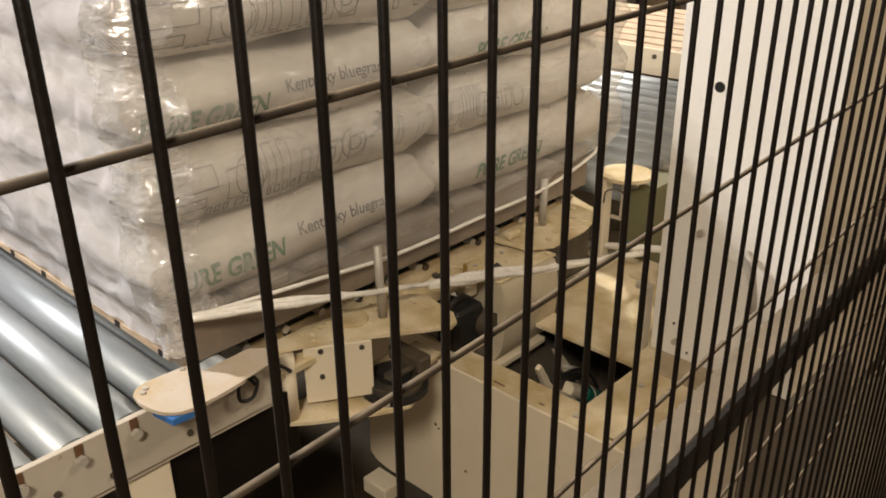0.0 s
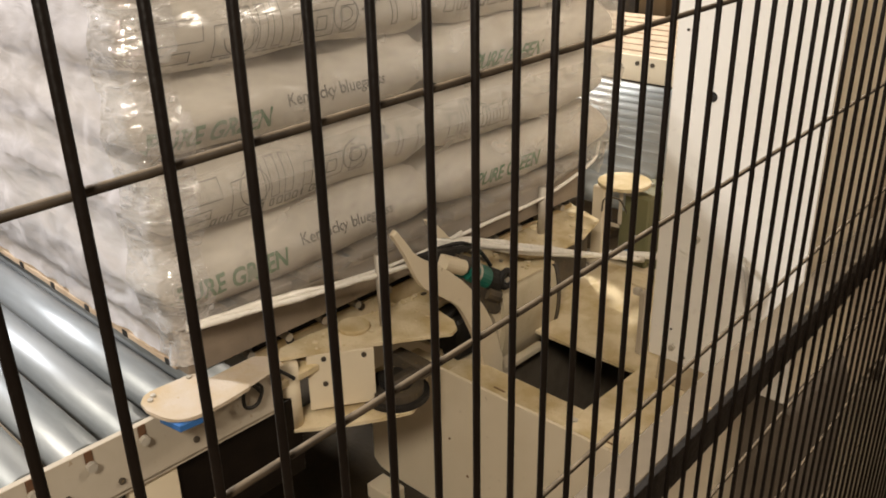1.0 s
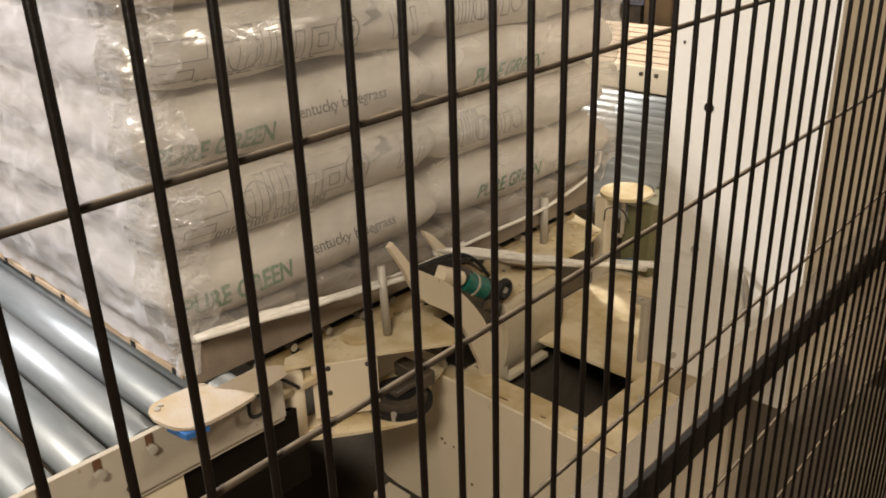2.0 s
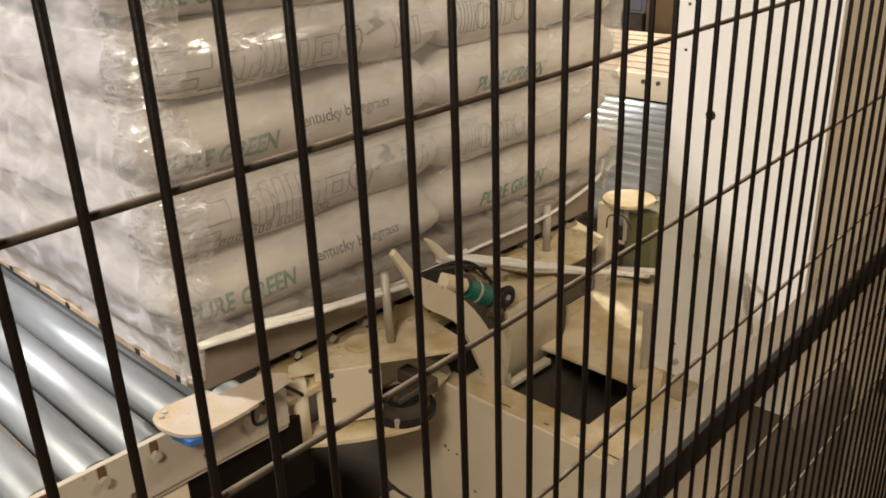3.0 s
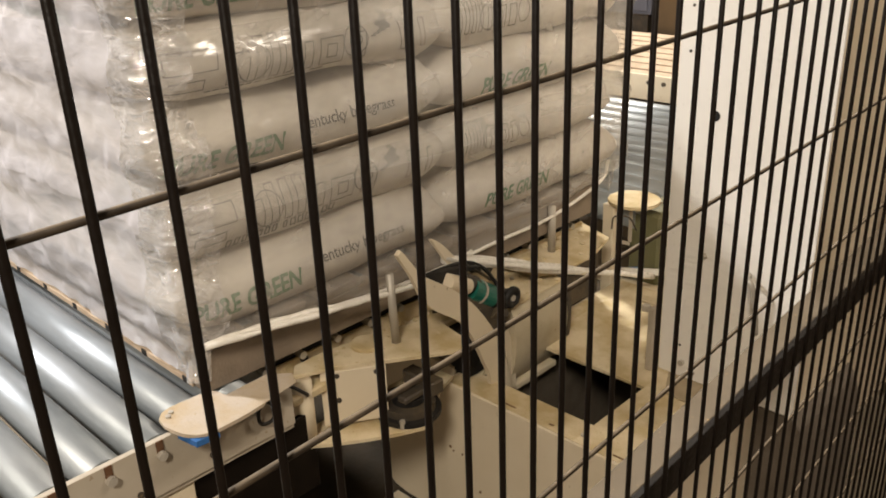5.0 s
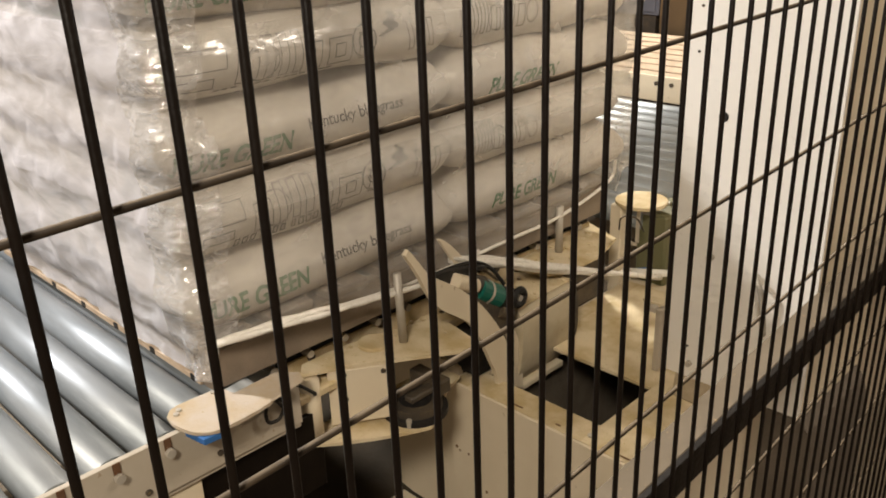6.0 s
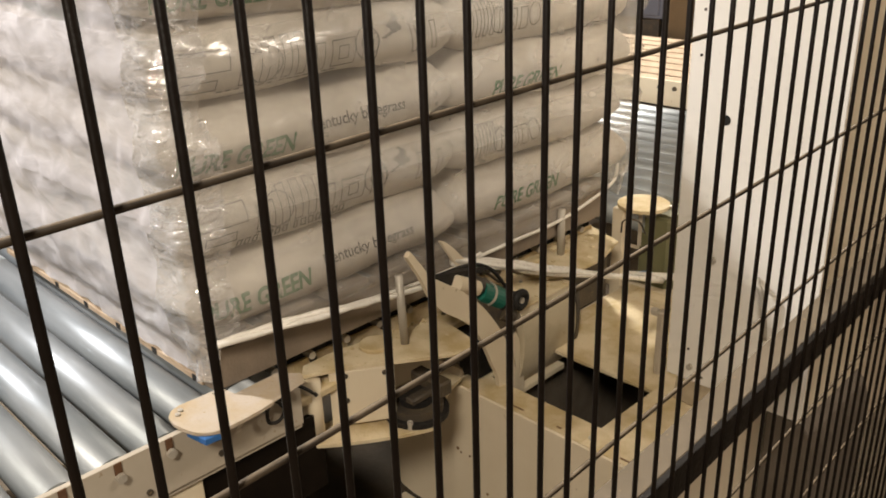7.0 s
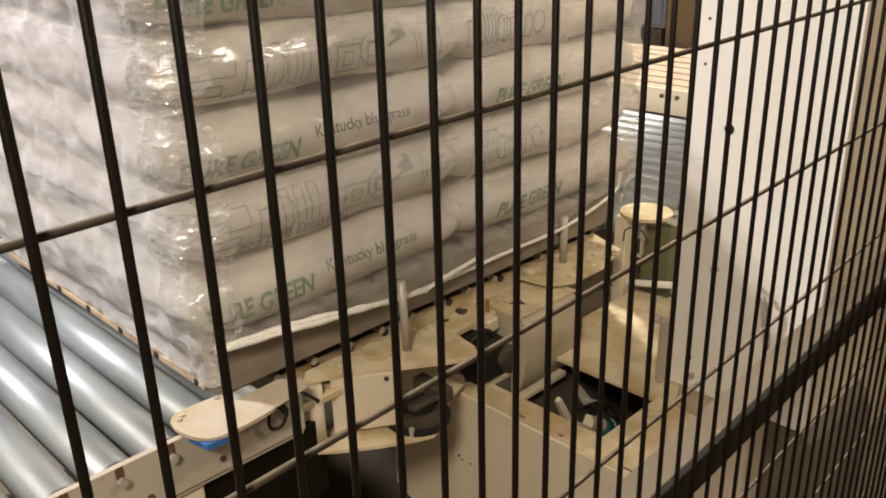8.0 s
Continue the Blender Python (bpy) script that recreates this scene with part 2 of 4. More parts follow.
# ---- fence ----
def build_fence():
    fence = thing("mesh_fence", "black welded wire mesh safety fence with a flat rail", "fence", m=pose(0, 0, 0, 0, 0, 2.2))
    part("rail", box(-0.0165, -0.0078, -1.2, 5.6, 0.686, 0.729, 0.001), BLACK, fence, "flat black rail")
    first = part("wire", rod((0, 0, FLOOR + 0.03), (0, 0, 2.05), 0.0027, 8), BLACK, fence, smooth=True)
    first.location.y = -0.48
    for j in range(-11, 140):
        twin("wire", first, pose(0, 0.04 * j + random.uniform(-0.0005, 0.0005), 0), fence)
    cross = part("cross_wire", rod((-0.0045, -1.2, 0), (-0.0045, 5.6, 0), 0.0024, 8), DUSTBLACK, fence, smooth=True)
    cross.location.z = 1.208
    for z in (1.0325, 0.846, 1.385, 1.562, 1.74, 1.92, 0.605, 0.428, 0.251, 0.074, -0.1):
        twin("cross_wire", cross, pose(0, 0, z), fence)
    beam = tagged(part("guard_beam", box(-0.062, -0.0185, -1.2, 5.6, 0.668, 0.722, 0.003), TAN), "tan painted steel beam along the mesh fence", "beam")
    beam.matrix_basis = pose(0, 0, 0, 0, 0, 2.2)


build_fence()


# ---- roller conveyor ----
def build_conveyor(y0, y1, name, label, rail_end, wide_end):
    conv = thing(name, label, "conveyor", "roller conveyors")
    n = int((y1 - y0) / 0.0905)
    for side, x, y2 in ((1, -0.852, rail_end), (-1, -2.06, y1)):
        bm = box(x - 0.006, x + 0.006, y0, y2, 0.392, 0.497, 0.001)
        bm = box(x - side * 0.03 - 0.03, x - side * 0.03 + 0.03, y0, y2, 0.380, 0.391, 0.001, bm)
        part("side_rail", bm, RAILPAINT, conv)
    made = {}
    for i in range(n):
        y = y0 + 0.045 + 0.0905 * i
        wide = y < wide_end
        if wide not in made:
            end = -0.862 if wide else -0.955
            roller = part("roller", rod((-2.05, 0, 0), (end, 0, 0), 0.040, 28), STEEL, conv)
            for p in roller.data.polygons:
                p.use_smooth = len(p.vertices) == 4
            shaft = part("roller_shaft", rod((end + 0.001, 0, 0), (end + 0.027, 0, 0), 0.0085, 10), PIN, conv)
            roller.location, shaft.location = (0, y, 0.458), (0, y, 0.470)
            made[wide] = roller, shaft
        else:
            roller, shaft = made[wide]
            twin("roller", roller, pose(0, y, 0.458), conv)
            twin("roller_shaft", shaft, pose(0, y, 0.470), conv)
        if y < rail_end:
            if "slot" in made:
                twin("slot", made["slot"], pose(0, y, 0.470), conv)
            else:
                made["slot"] = part("slot", box(-0.8455, -0.8435, -0.0065, 0.0065, 0.004, 0.0272, 0.0005), NOTCH, conv, "dark open shaft slot")
                made["slot"].location = (0, y, 0.470)
    if wide_end < 1:
        # Added black panel stands in for the darkness of the open bay.
        part("under_panel", box(-0.884, -0.872, 0.43, 0.70, 0.20, 0.379, 0.001), BLACK, conv, "black panel standing in for the shade of the open bay under the rail")
        for y, z in ((0.461, 0.419), (0.322, 0.414), (0.235, 0.43), (0.13, 0.42)):
            part("bolt", rod((-0.846, y, z), (-0.842, y, z), 0.006, 8), DARK, conv)
        part("leg_panel", box(-0.878, -0.860, 0.335, 0.425, FLOOR, 0.379, 0.002), CREAM, conv)
    for y in (y0 + 0.3, y1 - 0.3):
        for x in (-0.93, -2.02):
            part("leg", box(x - 0.035, x + 0.035, y - 0.035, y + 0.035, FLOOR, 0.38, 0.004), CREAM, conv)
    return conv


build_conveyor(-0.3995, 1.76, "roller_conveyor", "cream roller conveyor with galvanised steel rollers under the pallet", 0.64, 0.6)
build_conveyor(1.80, 2.94, "roller_conveyor", "cream roller conveyor with bright steel rollers behind the pallet", 1.801, 9)


def build_floor_shade():
    # Added sheet: the shade under the conveyor is put into its colour.
    pan = thing("floor_shade_sheet", "added dark brown sheet standing for the floor's shade under the conveyor", "drip pan")
    part("sheet", box(-2.02, -0.93, 0.35, 1.76, FLOOR + 0.001, FLOOR + 0.008, 0.001), FLOOR_SHADE, pan)
    part("rim", box(-0.929, -0.921, 0.35, 1.05, FLOOR + 0.001, FLOOR + 0.04, 0.001), FLOOR_SHADE, pan)
    part("rim", box(-2.02, -0.93, 0.341, 0.349, FLOOR + 0.001, FLOOR + 0.04, 0.001), FLOOR_SHADE, pan)


build_floor_shade()


# ---- pallet and load ----
PX, PY0, PY1, PXW = -0.905, 0.495, 1.705, -1.905


def build_pallet():
    pal = thing("wooden_pallet", "weathered grey wooden pallet on steel rollers", "pallet")
    for x in (PX - 0.02, (PX + PXW) / 2, PXW + 0.02):
        part("stringer", box(x - 0.02, x + 0.02, PY0 + 0.004, PY1 - 0.004, 0.4995 if x > -1 else 0.515, 0.580, 0.003), GREYWOOD, pal)
    for i in range(9):
        y = PY0 + 0.05 + i * (PY1 - PY0 - 0.1) / 8
        part("deck_board", box(PXW, PX, y - 0.05, y + 0.05, 0.5805, 0.600, 0.002), GREYWOOD, pal)
    for i in range(5):
        y = PY0 + 0.05 + i * (PY1 - PY0 - 0.1) / 4
        part("bottom_board", box(PXW, PX - 0.0405, y - 0.05, y + 0.05, 0.4995, 0.5145, 0.002), WOOD, pal, "tan bottom board")
    for i in range(6):
        x = PX - 0.065 - i * 0.155
        part("nail_gap", box(x - 0.009, x + 0.009, PY0 - 0.0012, PY0 + 0.004, 0.501, 0.5135), RUBBER, pal, "dark nail notch")


build_pallet()

LAYERS, LH, LZ = 5, 0.133, 0.604


def bag_mesh(lx, ly, lz, seed):
    """A filled flat bag: a soft pillow with crumpled skin, seams at both ends."""
    bm = bmesh.new()
    nx, ny, nz = 16, 22, 8
    bmesh.ops.create_cube(bm, size=2)
    bmesh.ops.subdivide_edges(bm, edges=[e for e in bm.edges if abs(e.verts[0].co.y - e.verts[1].co.y) > 1], cuts=ny, use_grid_fill=True)
    bmesh.ops.subdivide_edges(bm, edges=[e for e in bm.edges if abs(e.verts[0].co.x - e.verts[1].co.x) > 1], cuts=nx, use_grid_fill=True)
    bmesh.ops.subdivide_edges(bm, edges=[e for e in bm.edges if abs(e.verts[0].co.z - e.verts[1].co.z) > 1], cuts=nz, use_grid_fill=True)
    for v in bm.verts:
        x, y, z = v.co
        k = 12.0
        s = (abs(x) ** k + abs(y) ** k) ** (1 / k) or 1
        flat = max(abs(x), abs(y))
        x, y = (x / s * flat, y / s * flat)
        belly = (1 - abs(flat) ** 7 * 0.20)
        sx = 1 - 0.13 * abs(z) ** 2.2
        p = Vector((x * lx / 2 * sx, y * ly / 2 * sx, z * lz / 2 * belly))
        q = p * 9 + Vector((seed * 3.1, seed * 1.7, 0))
        crease = noise.noise(Vector((q.x * 0.6, q.y * 0.45 + q.z * 0.5, q.z * 1.9)))
        small = noise.noise(q * 2.3)
        p += Vector((math.copysign(1, x) * (abs(x) > 0.8), math.copysign(1, y) * (abs(y) > 0.8), 0)) * (0.012 * crease + 0.005 * small)
        p.z += 0.017 * noise.noise(Vector((q.x * 0.5, q.y * 0.5, seed))) + 0.003 * small
        v.co = p
    return bm


SIDE_BAGS = {}


def build_bags():
    seed = 0
    for i in range(LAYERS):
        z = LZ + LH * (i + 0.5)
        jig = random.uniform(-0.006, 0.006)
        spots = [(-1.118 + jig, 0.497 + 0.325 + 0.650 * k, 0.424, 0.672) for k in range(2)]
        spots += [(-1.628 + jig, 0.500 + 0.213 + 0.434 * k, 0.612, 0.446) for k in range(3)]
        for n, (x, y, lx, ly) in enumerate(spots):
            seed += 1
            ob = part("seed_bag", bag_mesh(lx, ly, LH * 1.05, seed), BAG, smooth=True)
            tagged(ob, "full white woven seed bag stacked under clear film", "bag", "bags on the pallet")
            ob.matrix_basis = pose(x, y + random.uniform(-0.008, 0.008), z, random.uniform(-1.3, 1.3), random.uniform(-1.5, 1.5), random.uniform(-1.2, 1.2))
            if n < 2:
                SIDE_BAGS[(i, n)] = ob
            if n in (0, 2):
                SIDE_BAGS[(i, "south", n)] = ob


build_bags()


def skin(ob):
    """The bag's surface, for laying print on it."""
    bm = bmesh.new()
    bm.from_mesh(ob.data)
    bm.transform(ob.matrix_basis)
    tree = BVHTree.FromBMesh(bm)
    bm.free()
    return tree


def lay(bm, tree, ob, y, z, face="x", lift=0.0022):
    """Lays a flat drawing (its x, y) on a bag's side from y, z on; the result is in the bag's space."""
    for v in bm.verts:
        a, h = v.co.x, v.co.y
        if face == "x":
            hit = tree.ray_cast(Vector((-0.5, y + a, z + h)), Vector((-1, 0, 0)))[0]
            w = hit + Vector((lift + v.co.z, 0, 0)) if hit else Vector((-0.93, y + a, z + h))
        else:
            hit = tree.ray_cast(Vector((y + a, 0.1, z + h)), Vector((0, 1, 0)))[0]
            w = hit - Vector((0, lift + v.co.z, 0)) if hit else Vector((y + a, 0.53, z + h))
        v.co = ob.matrix_basis.inverted() @ w
    return bm


def letters(text, height, bold=0.0, squeeze=1.0):
    cu = bpy.data.curves.new("letters", "FONT")
    cu.body, cu.size, cu.offset, cu.resolution_u = text, height / 0.69, bold, 3
    ob = bpy.data.objects.new("letters", cu)
    me = ob.to_mesh()
    bm = bmesh.new()
    bm.from_mesh(me)
    ob.to_mesh_clear()
    bpy.data.objects.remove(ob)
    bmesh.ops.triangulate(bm, faces=bm.faces)
    for v in bm.verts:
        v.co.x *= squeeze
    return bm


def frame_bars(shapes, line=0.0022):
    """Hollow bars: outlines of plain rectangles (x, y, w, h)."""
    bm = bmesh.new()
    for x, y, w, h in shapes:
        for a, b, c, d in ((x, y, w, line), (x, y + h - line, w, line), (x, y, line, h), (x + w - line, y, line, h)):
            k = max(1, int(max(c, d) / 0.012))
            for i in range(k):
                if c > d:
                    q = [(a + c * i / k, b), (a + c * (i + 1) / k, b), (a + c * (i + 1) / k, b + d), (a + c * i / k, b + d)]
                else:
                    q = [(a, b + d * i / k), (a + c, b + d * i / k), (a + c, b + d * (i + 1) / k), (a, b + d * (i + 1) / k)]
                bm.faces.new([bm.verts.new((*p, 0)) for p in q])
    return bm


def ring_bars(shapes, line=0.0024, n=28):
    """Outlines of ellipses (centre x, y, half width, half height)."""
    bm = bmesh.new()
    for x, y, w, h in shapes:
        for k in range(n):
            a, b = 2 * math.pi * k / n, 2 * math.pi * (k + 1) / n
            q = [(x + (w - d) * math.cos(c), y + (h - d) * math.sin(c)) for c, d in ((a, 0), (b, 0), (b, line), (a, line))]
            bm.faces.new([bm.verts.new((*p, 0)) for p in q])
    return bm


def bars(shapes):
    bm = bmesh.new()
    for x, y, w, h in shapes:
        k = max(1, int(w / 0.012))
        for i in range(k):
            q = [(x + w * i / k, y), (x + w * (i + 1) / k, y), (x + w * (i + 1) / k, y + h), (x + w * i / k, y + h)]
            bm.faces.new([bm.verts.new((*p, 0)) for p in q])
    return bm


def print_bags():
    for i in range(LAYERS):
        zc = LZ + LH * (i + 0.5)
        for n in range(2):
            ob = SIDE_BAGS[(i, n)]
            tree = skin(ob)
            if i % 2 == 0:
                part("lettering", lay(letters("PURE GREEN", 0.036, 0.0014, 0.79), tree, ob, 0.497 if not n else 1.262, zc - 0.034), INK_GREEN, ob, "green lettering PURE GREEN")
                if n == 0:
                    part("lettering", lay(letters("Kentucky bluegrass", 0.022, 0.0004, 0.93), tree, ob, 0.764, zc - 0.006), INK_GREY, ob, "grey lettering Kentucky bluegrass")
            else:
                wide = [(0.012, 0.0, 0.05, 0.020), (0.005, 0.032, 0.075, 0.038), (0.095, 0.0, 0.034, 0.055), (0.14, 0.0, 0.016, 0.075), (0.165, 0.0, 0.016, 0.075), (0.19, 0.0, 0.016, 0.075),
                        (0.225, 0.0, 0.018, 0.05), (0.255, 0.0, 0.046, 0.05), (0.268, 0.012, 0.02, 0.026), (0.315, 0.0, 0.03, 0.05)]
                if n:
                    wide = [(x * 0.8 - 0.20, h0, w * 0.8, h) for x, h0, w, h in wide[2:]]
                else:
                    wide = [(x * 1.25, h0, w * 1.25, h) for x, h0, w, h in wide] + [(0.515, 0.0, 0.014, 0.06), (0.57, 0.0, 0.016, 0.055)]
                part("print_outline", lay(frame_bars(wide), tree, ob, (0.512 if not n else 1.31), zc - 0.034), INK_GREY, ob, "thin grey outlined print")
                rings = [(0.17, 0.028, 0.034, 0.034), (0.405, 0.030, 0.030, 0.030), (0.405, 0.030, 0.016, 0.014)] if not n else [(-0.02, 0.026, 0.026, 0.028), (0.10, 0.026, 0.020, 0.026)]
                part("print_ring", lay(ring_bars(rings), tree, ob, (0.512 if not n else 1.31), zc - 0.030), INK_GREY, ob, "thin grey outlined ring print")
                if n == 0:
                    digits = [(0.0, 0.012), (0.017, 0.012), (0.034, 0.012), (0.058, 0.020), (0.083, 0.012), (0.100, 0.012), (0.126, 0.010), (0.142, 0.014), (0.160, 0.014), (0.178, 0.014), (0.200, 0.006), (0.222, 0.014), (0.240, 0.014)]
                    part("print_bars", lay(frame_bars([(x, 0, w, 0.017) for x, w in digits], 0.0032), tree, ob, 0.592, zc - 0.054), INK_GREY, ob, "row of small grey print")
                    part("print_bars", lay(bars([(0.016 * math.sin(k * 0.5) ** 2 + 0.0022 * k, 0.0035 * k, 0.010 + 0.026 * math.sin(0.25 * k + 0.3) ** 2, 0.0034) for k in range(12)]), tree, ob, 0.952, zc + 0.002), INK_GREY, ob, "small dark printed emblem")
    ob = SIDE_BAGS[(4, "south", 2)]
    part("lettering", lay(letters("PURE GREEN", 0.036, 0.0012, 0.86), skin(ob), ob, -1.50, 1.118, "y"), INK_GREEN, ob, "green lettering PURE GREEN")
    ob = SIDE_BAGS[(3, "south", 0)]
    part("print_bars", lay(bars([(0.016 * k, 0, 0.010, 0.020) for k in range(9)]), skin(ob), ob, -1.07, 1.03, "y"), INK_GREY, ob, "row of small dark print")


print_bags()


def build_film():
    """Stretch film wound round the load and the pallet in overlapping bands."""
    x0, x1, y0, y1 = -1.945, -0.886, 0.464, 1.825
    loop = []
    r = 0.03
    for cx, cy, a0 in ((x1 - r, y0 + r, -90), (x1 - r, y1 - r, 0), (x0 + r, y1 - r, 90), (x0 + r, y0 + r, 180)):
        for k in range(7):
            a = radians(a0 + 15 * k)
            loop.append(Vector((cx + r * math.cos(a), cy + r * math.sin(a), 0)))
    dense = []
    for a, b in zip(loop, loop[1:] + loop[:1]):
        k = max(1, int((b - a).length / 0.011))
        dense += [a.lerp(b, i / k) for i in range(k)]
    c = Vector(((x0 + x1) / 2, (y0 + y1) / 2, 0))
    film = thing("stretch_film", "clear crumpled stretch film wound round the bags", "film")
    top = LZ + LH * LAYERS + 0.01
    for band, (z0, z1, push) in enumerate(((0.527, 0.86, 0.0), (0.82, 1.14, 0.0035), (1.10, top, 0.0))):
        bm = bmesh.new()
        rows = []
        nz = int((z1 - z0) / 0.0105)
        for z in [z0 + (z1 - z0) * k / nz for k in range(nz + 1)]:
            row = []
            for p in dense:
                w = p - c
                out = Vector((w.x if abs(w.x) > 0.49 else 0, w.y if abs(w.y) > 0.63 else 0, 0)).normalized()
                corner = (abs(w.x) > 0.46) and (abs(w.y) > 0.61)
                south = w.y < -0.63
                amp = 0.016 if corner else (0.008 if south else 0.0035)
                q = Vector((p.x * 6, p.y * 6, z * 9))
                d = push + amp * (noise.noise(q * 2.2) + 0.6 * noise.noise(q * 5.5 + Vector((3, 1, 7))))
                d += (0.004 if south else 0.010) * (-0.25 - math.cos(2 * math.pi * (z - LZ) / LH)) * (z > LZ)
                if z < LZ:
                    d -= 0.004 + (0.022 if south else 0.012) * min(1.0, (LZ - z) / 0.04)
                    amp *= 0.4
                if corner:
                    d += 0.004 * noise.noise(q * 11)
                if south:
                    d += 0.007 * noise.noise(Vector((p.x * 3 + z * 5, p.x * 14 - z * 7, 2.0)))
                east = w.x > 0.5 and p.y > 0.50
                hem = 0.548 + 0.052 * max(0.0, 1 - (p.y - 0.5) / 0.5) + 0.045 * max(0.0, (p.y - 1.45) / 0.25) if east else 0
                wob = 0.010 * noise.noise(Vector((p.x * 4, p.y * 4, band * 5.0))) if z in (z0, z1) and band else 0
                row.append(bm.verts.new((p.x + out.x * d, p.y + out.y * d, max(hem, z + wob + 0.003 * noise.noise(q * 1.3)))))
            rows.append(row)
        n = len(dense)
        for a, b in zip(rows, rows[1:]):
            for k in range(n):
                bm.faces.new((a[k], a[(k + 1) % n], b[(k + 1) % n], b[k]))
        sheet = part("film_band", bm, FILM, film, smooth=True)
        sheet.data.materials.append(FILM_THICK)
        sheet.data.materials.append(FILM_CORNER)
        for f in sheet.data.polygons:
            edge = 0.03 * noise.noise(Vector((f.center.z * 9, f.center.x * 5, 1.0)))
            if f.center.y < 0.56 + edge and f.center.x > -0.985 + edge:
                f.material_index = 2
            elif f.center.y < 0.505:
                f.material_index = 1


build_film()


# ---- wrapping machine beside the conveyor ----
BZ = 0.28
# Dark brown for the unlit well: its shade is put into the colour.
WELL_SHADE = material("well_shade_brown", (0.13, 0.105, 0.075), 0.85, second=(0.09, 0.07, 0.05), scale=20, amount=0.7, bump=0.3)
PATCH = material("dull_tan_patch", (0.40, 0.32, 0.21), 0.85, second=(0.30, 0.23, 0.14), scale=18, amount=0.8, bump=0.3)
PEDESTAL = material("grey_brown_steel", (0.13, 0.105, 0.08), 0.7, second=(0.09, 0.07, 0.05), scale=9, amount=0.8, bump=0.15)
RUST = material("rust", (0.16, 0.09, 0.04), 0.9, second=(0.28, 0.18, 0.09), scale=60, amount=0.9, bump=0.4)


def ring_outline(cx, cy, r, a0, a1, n=12):
    return [(cx + r * math.cos(radians(a0 + (a1 - a0) * k / n)), cy + r * math.sin(radians(a0 + (a1 - a0) * k / n))) for k in range(n + 1)]


def build_base():
    base = thing("machine_base", "dusty cream steel base box with a square opening", "machine base")
    hx0, hx1, hy0, hy1 = -0.82, -0.507, 1.143, 1.339
    t = 0.008
    for d in ((-0.863, hx0, 1.071, 1.78), (hx1, -0.298, 1.071, 1.78), (hx0, hx1, 1.071, hy0), (hx0, hx1, hy1, 1.78)):
        part("top_plate", box(*d, BZ - t, BZ), DUSTY, base)
    # Thin, duller tan patch on the base top along the tower's foot.
    part("mat", prism([(-0.50, 1.428), (-0.46, 1.345), (-0.335, 1.335), (-0.302, 1.35), (-0.302, 1.428)], BZ + 0.0005, BZ + 0.003), PATCH, base, "dull tan patch on the base top")
    part("front_panel", box(-0.870, -0.290, 1.064, 1.0708, FLOOR, BZ + 0.001, 0.003), CREAM, base)
    part("side_panel", box(-0.2978, -0.290, 1.0712, 1.78, FLOOR, BZ + 0.001, 0.002), CREAM, base)
    part("side_panel", box(-0.870, -0.8632, 1.0712, 1.78, FLOOR, BZ - 0.001, 0.002), CREAM, base)
    part("back_panel", box(-0.870, -0.290, 1.7802, 1.788, FLOOR, BZ - 0.001, 0.002), CREAM, base)
    # Well walls carry the well's shade in their colour.
    part("inner_wall", box(hx0 - 0.01, hx1 + 0.01, 1.70, 1.708, FLOOR, BZ - t), WELL_SHADE, base, "well wall coloured dark brown for the well's shade")
    part("inner_wall", box(hx1 + 0.002, hx1 + 0.010, hy0, 1.699, FLOOR, BZ - t), WELL_SHADE, base, "well wall coloured dark brown for the well's shade")
    part("inner_wall", box(hx0 - 0.010, hx0 - 0.002, hy0, 1.699, FLOOR, BZ - t), WELL_SHADE, base, "well wall coloured dark brown for the well's shade")
    part("ledge", box(hx0 - 0.002, hx0 + 0.030, hy0 + 0.01, hy1 + 0.05, BZ - 0.075, BZ - 0.060, 0.002), CREAM, base)
    for x, z, r in ((-0.853, 0.105, 0.0045), (-0.815, 0.10, 0.003), (-0.843, 0.098, 0.003), (-0.76, 0.02, 0.004)):
        part("rust_spot", rod((x, 1.0625, z), (x, 1.0645, z), r, 7), RUST, base, "brown rust spot")
    for x, y, w in ((-0.70, 1.083, 0.03), (-0.42, 1.082, 0.03), (-0.58, 1.084, 0.012)):
        part("weld_mark", box(x, x + w, y, y + 0.004, BZ, BZ + 0.0012), RUST, base, "brown rusty weld mark")
    for x, y in ((-0.50, 1.10), (-0.46, 1.28)):
        part("screw", rod((x, y, BZ), (x, y, BZ + 0.003), 0.007, 8), PIN, base)


build_base()


def build_pedestal():
    """The grimy foot under the tower's overhanging side."""
    p = thing("tower_pedestal", "dark grey-brown steel pedestal under the tower's edge", "pedestal")
    outline = [(-0.2885, FLOOR), (-0.2885, 0.279), (-0.215, 0.279), (-0.192, 0.255), (-0.182, 0.215), (-0.178, FLOOR)]
    part("body", prism(outline, 1.436, 1.74, 0.003, "y"), PEDESTAL, p)
    part("foot", box(-0.286, -0.165, 1.425, 1.75, FLOOR, FLOOR + 0.012, 0.002), DARK, p)


build_pedestal()


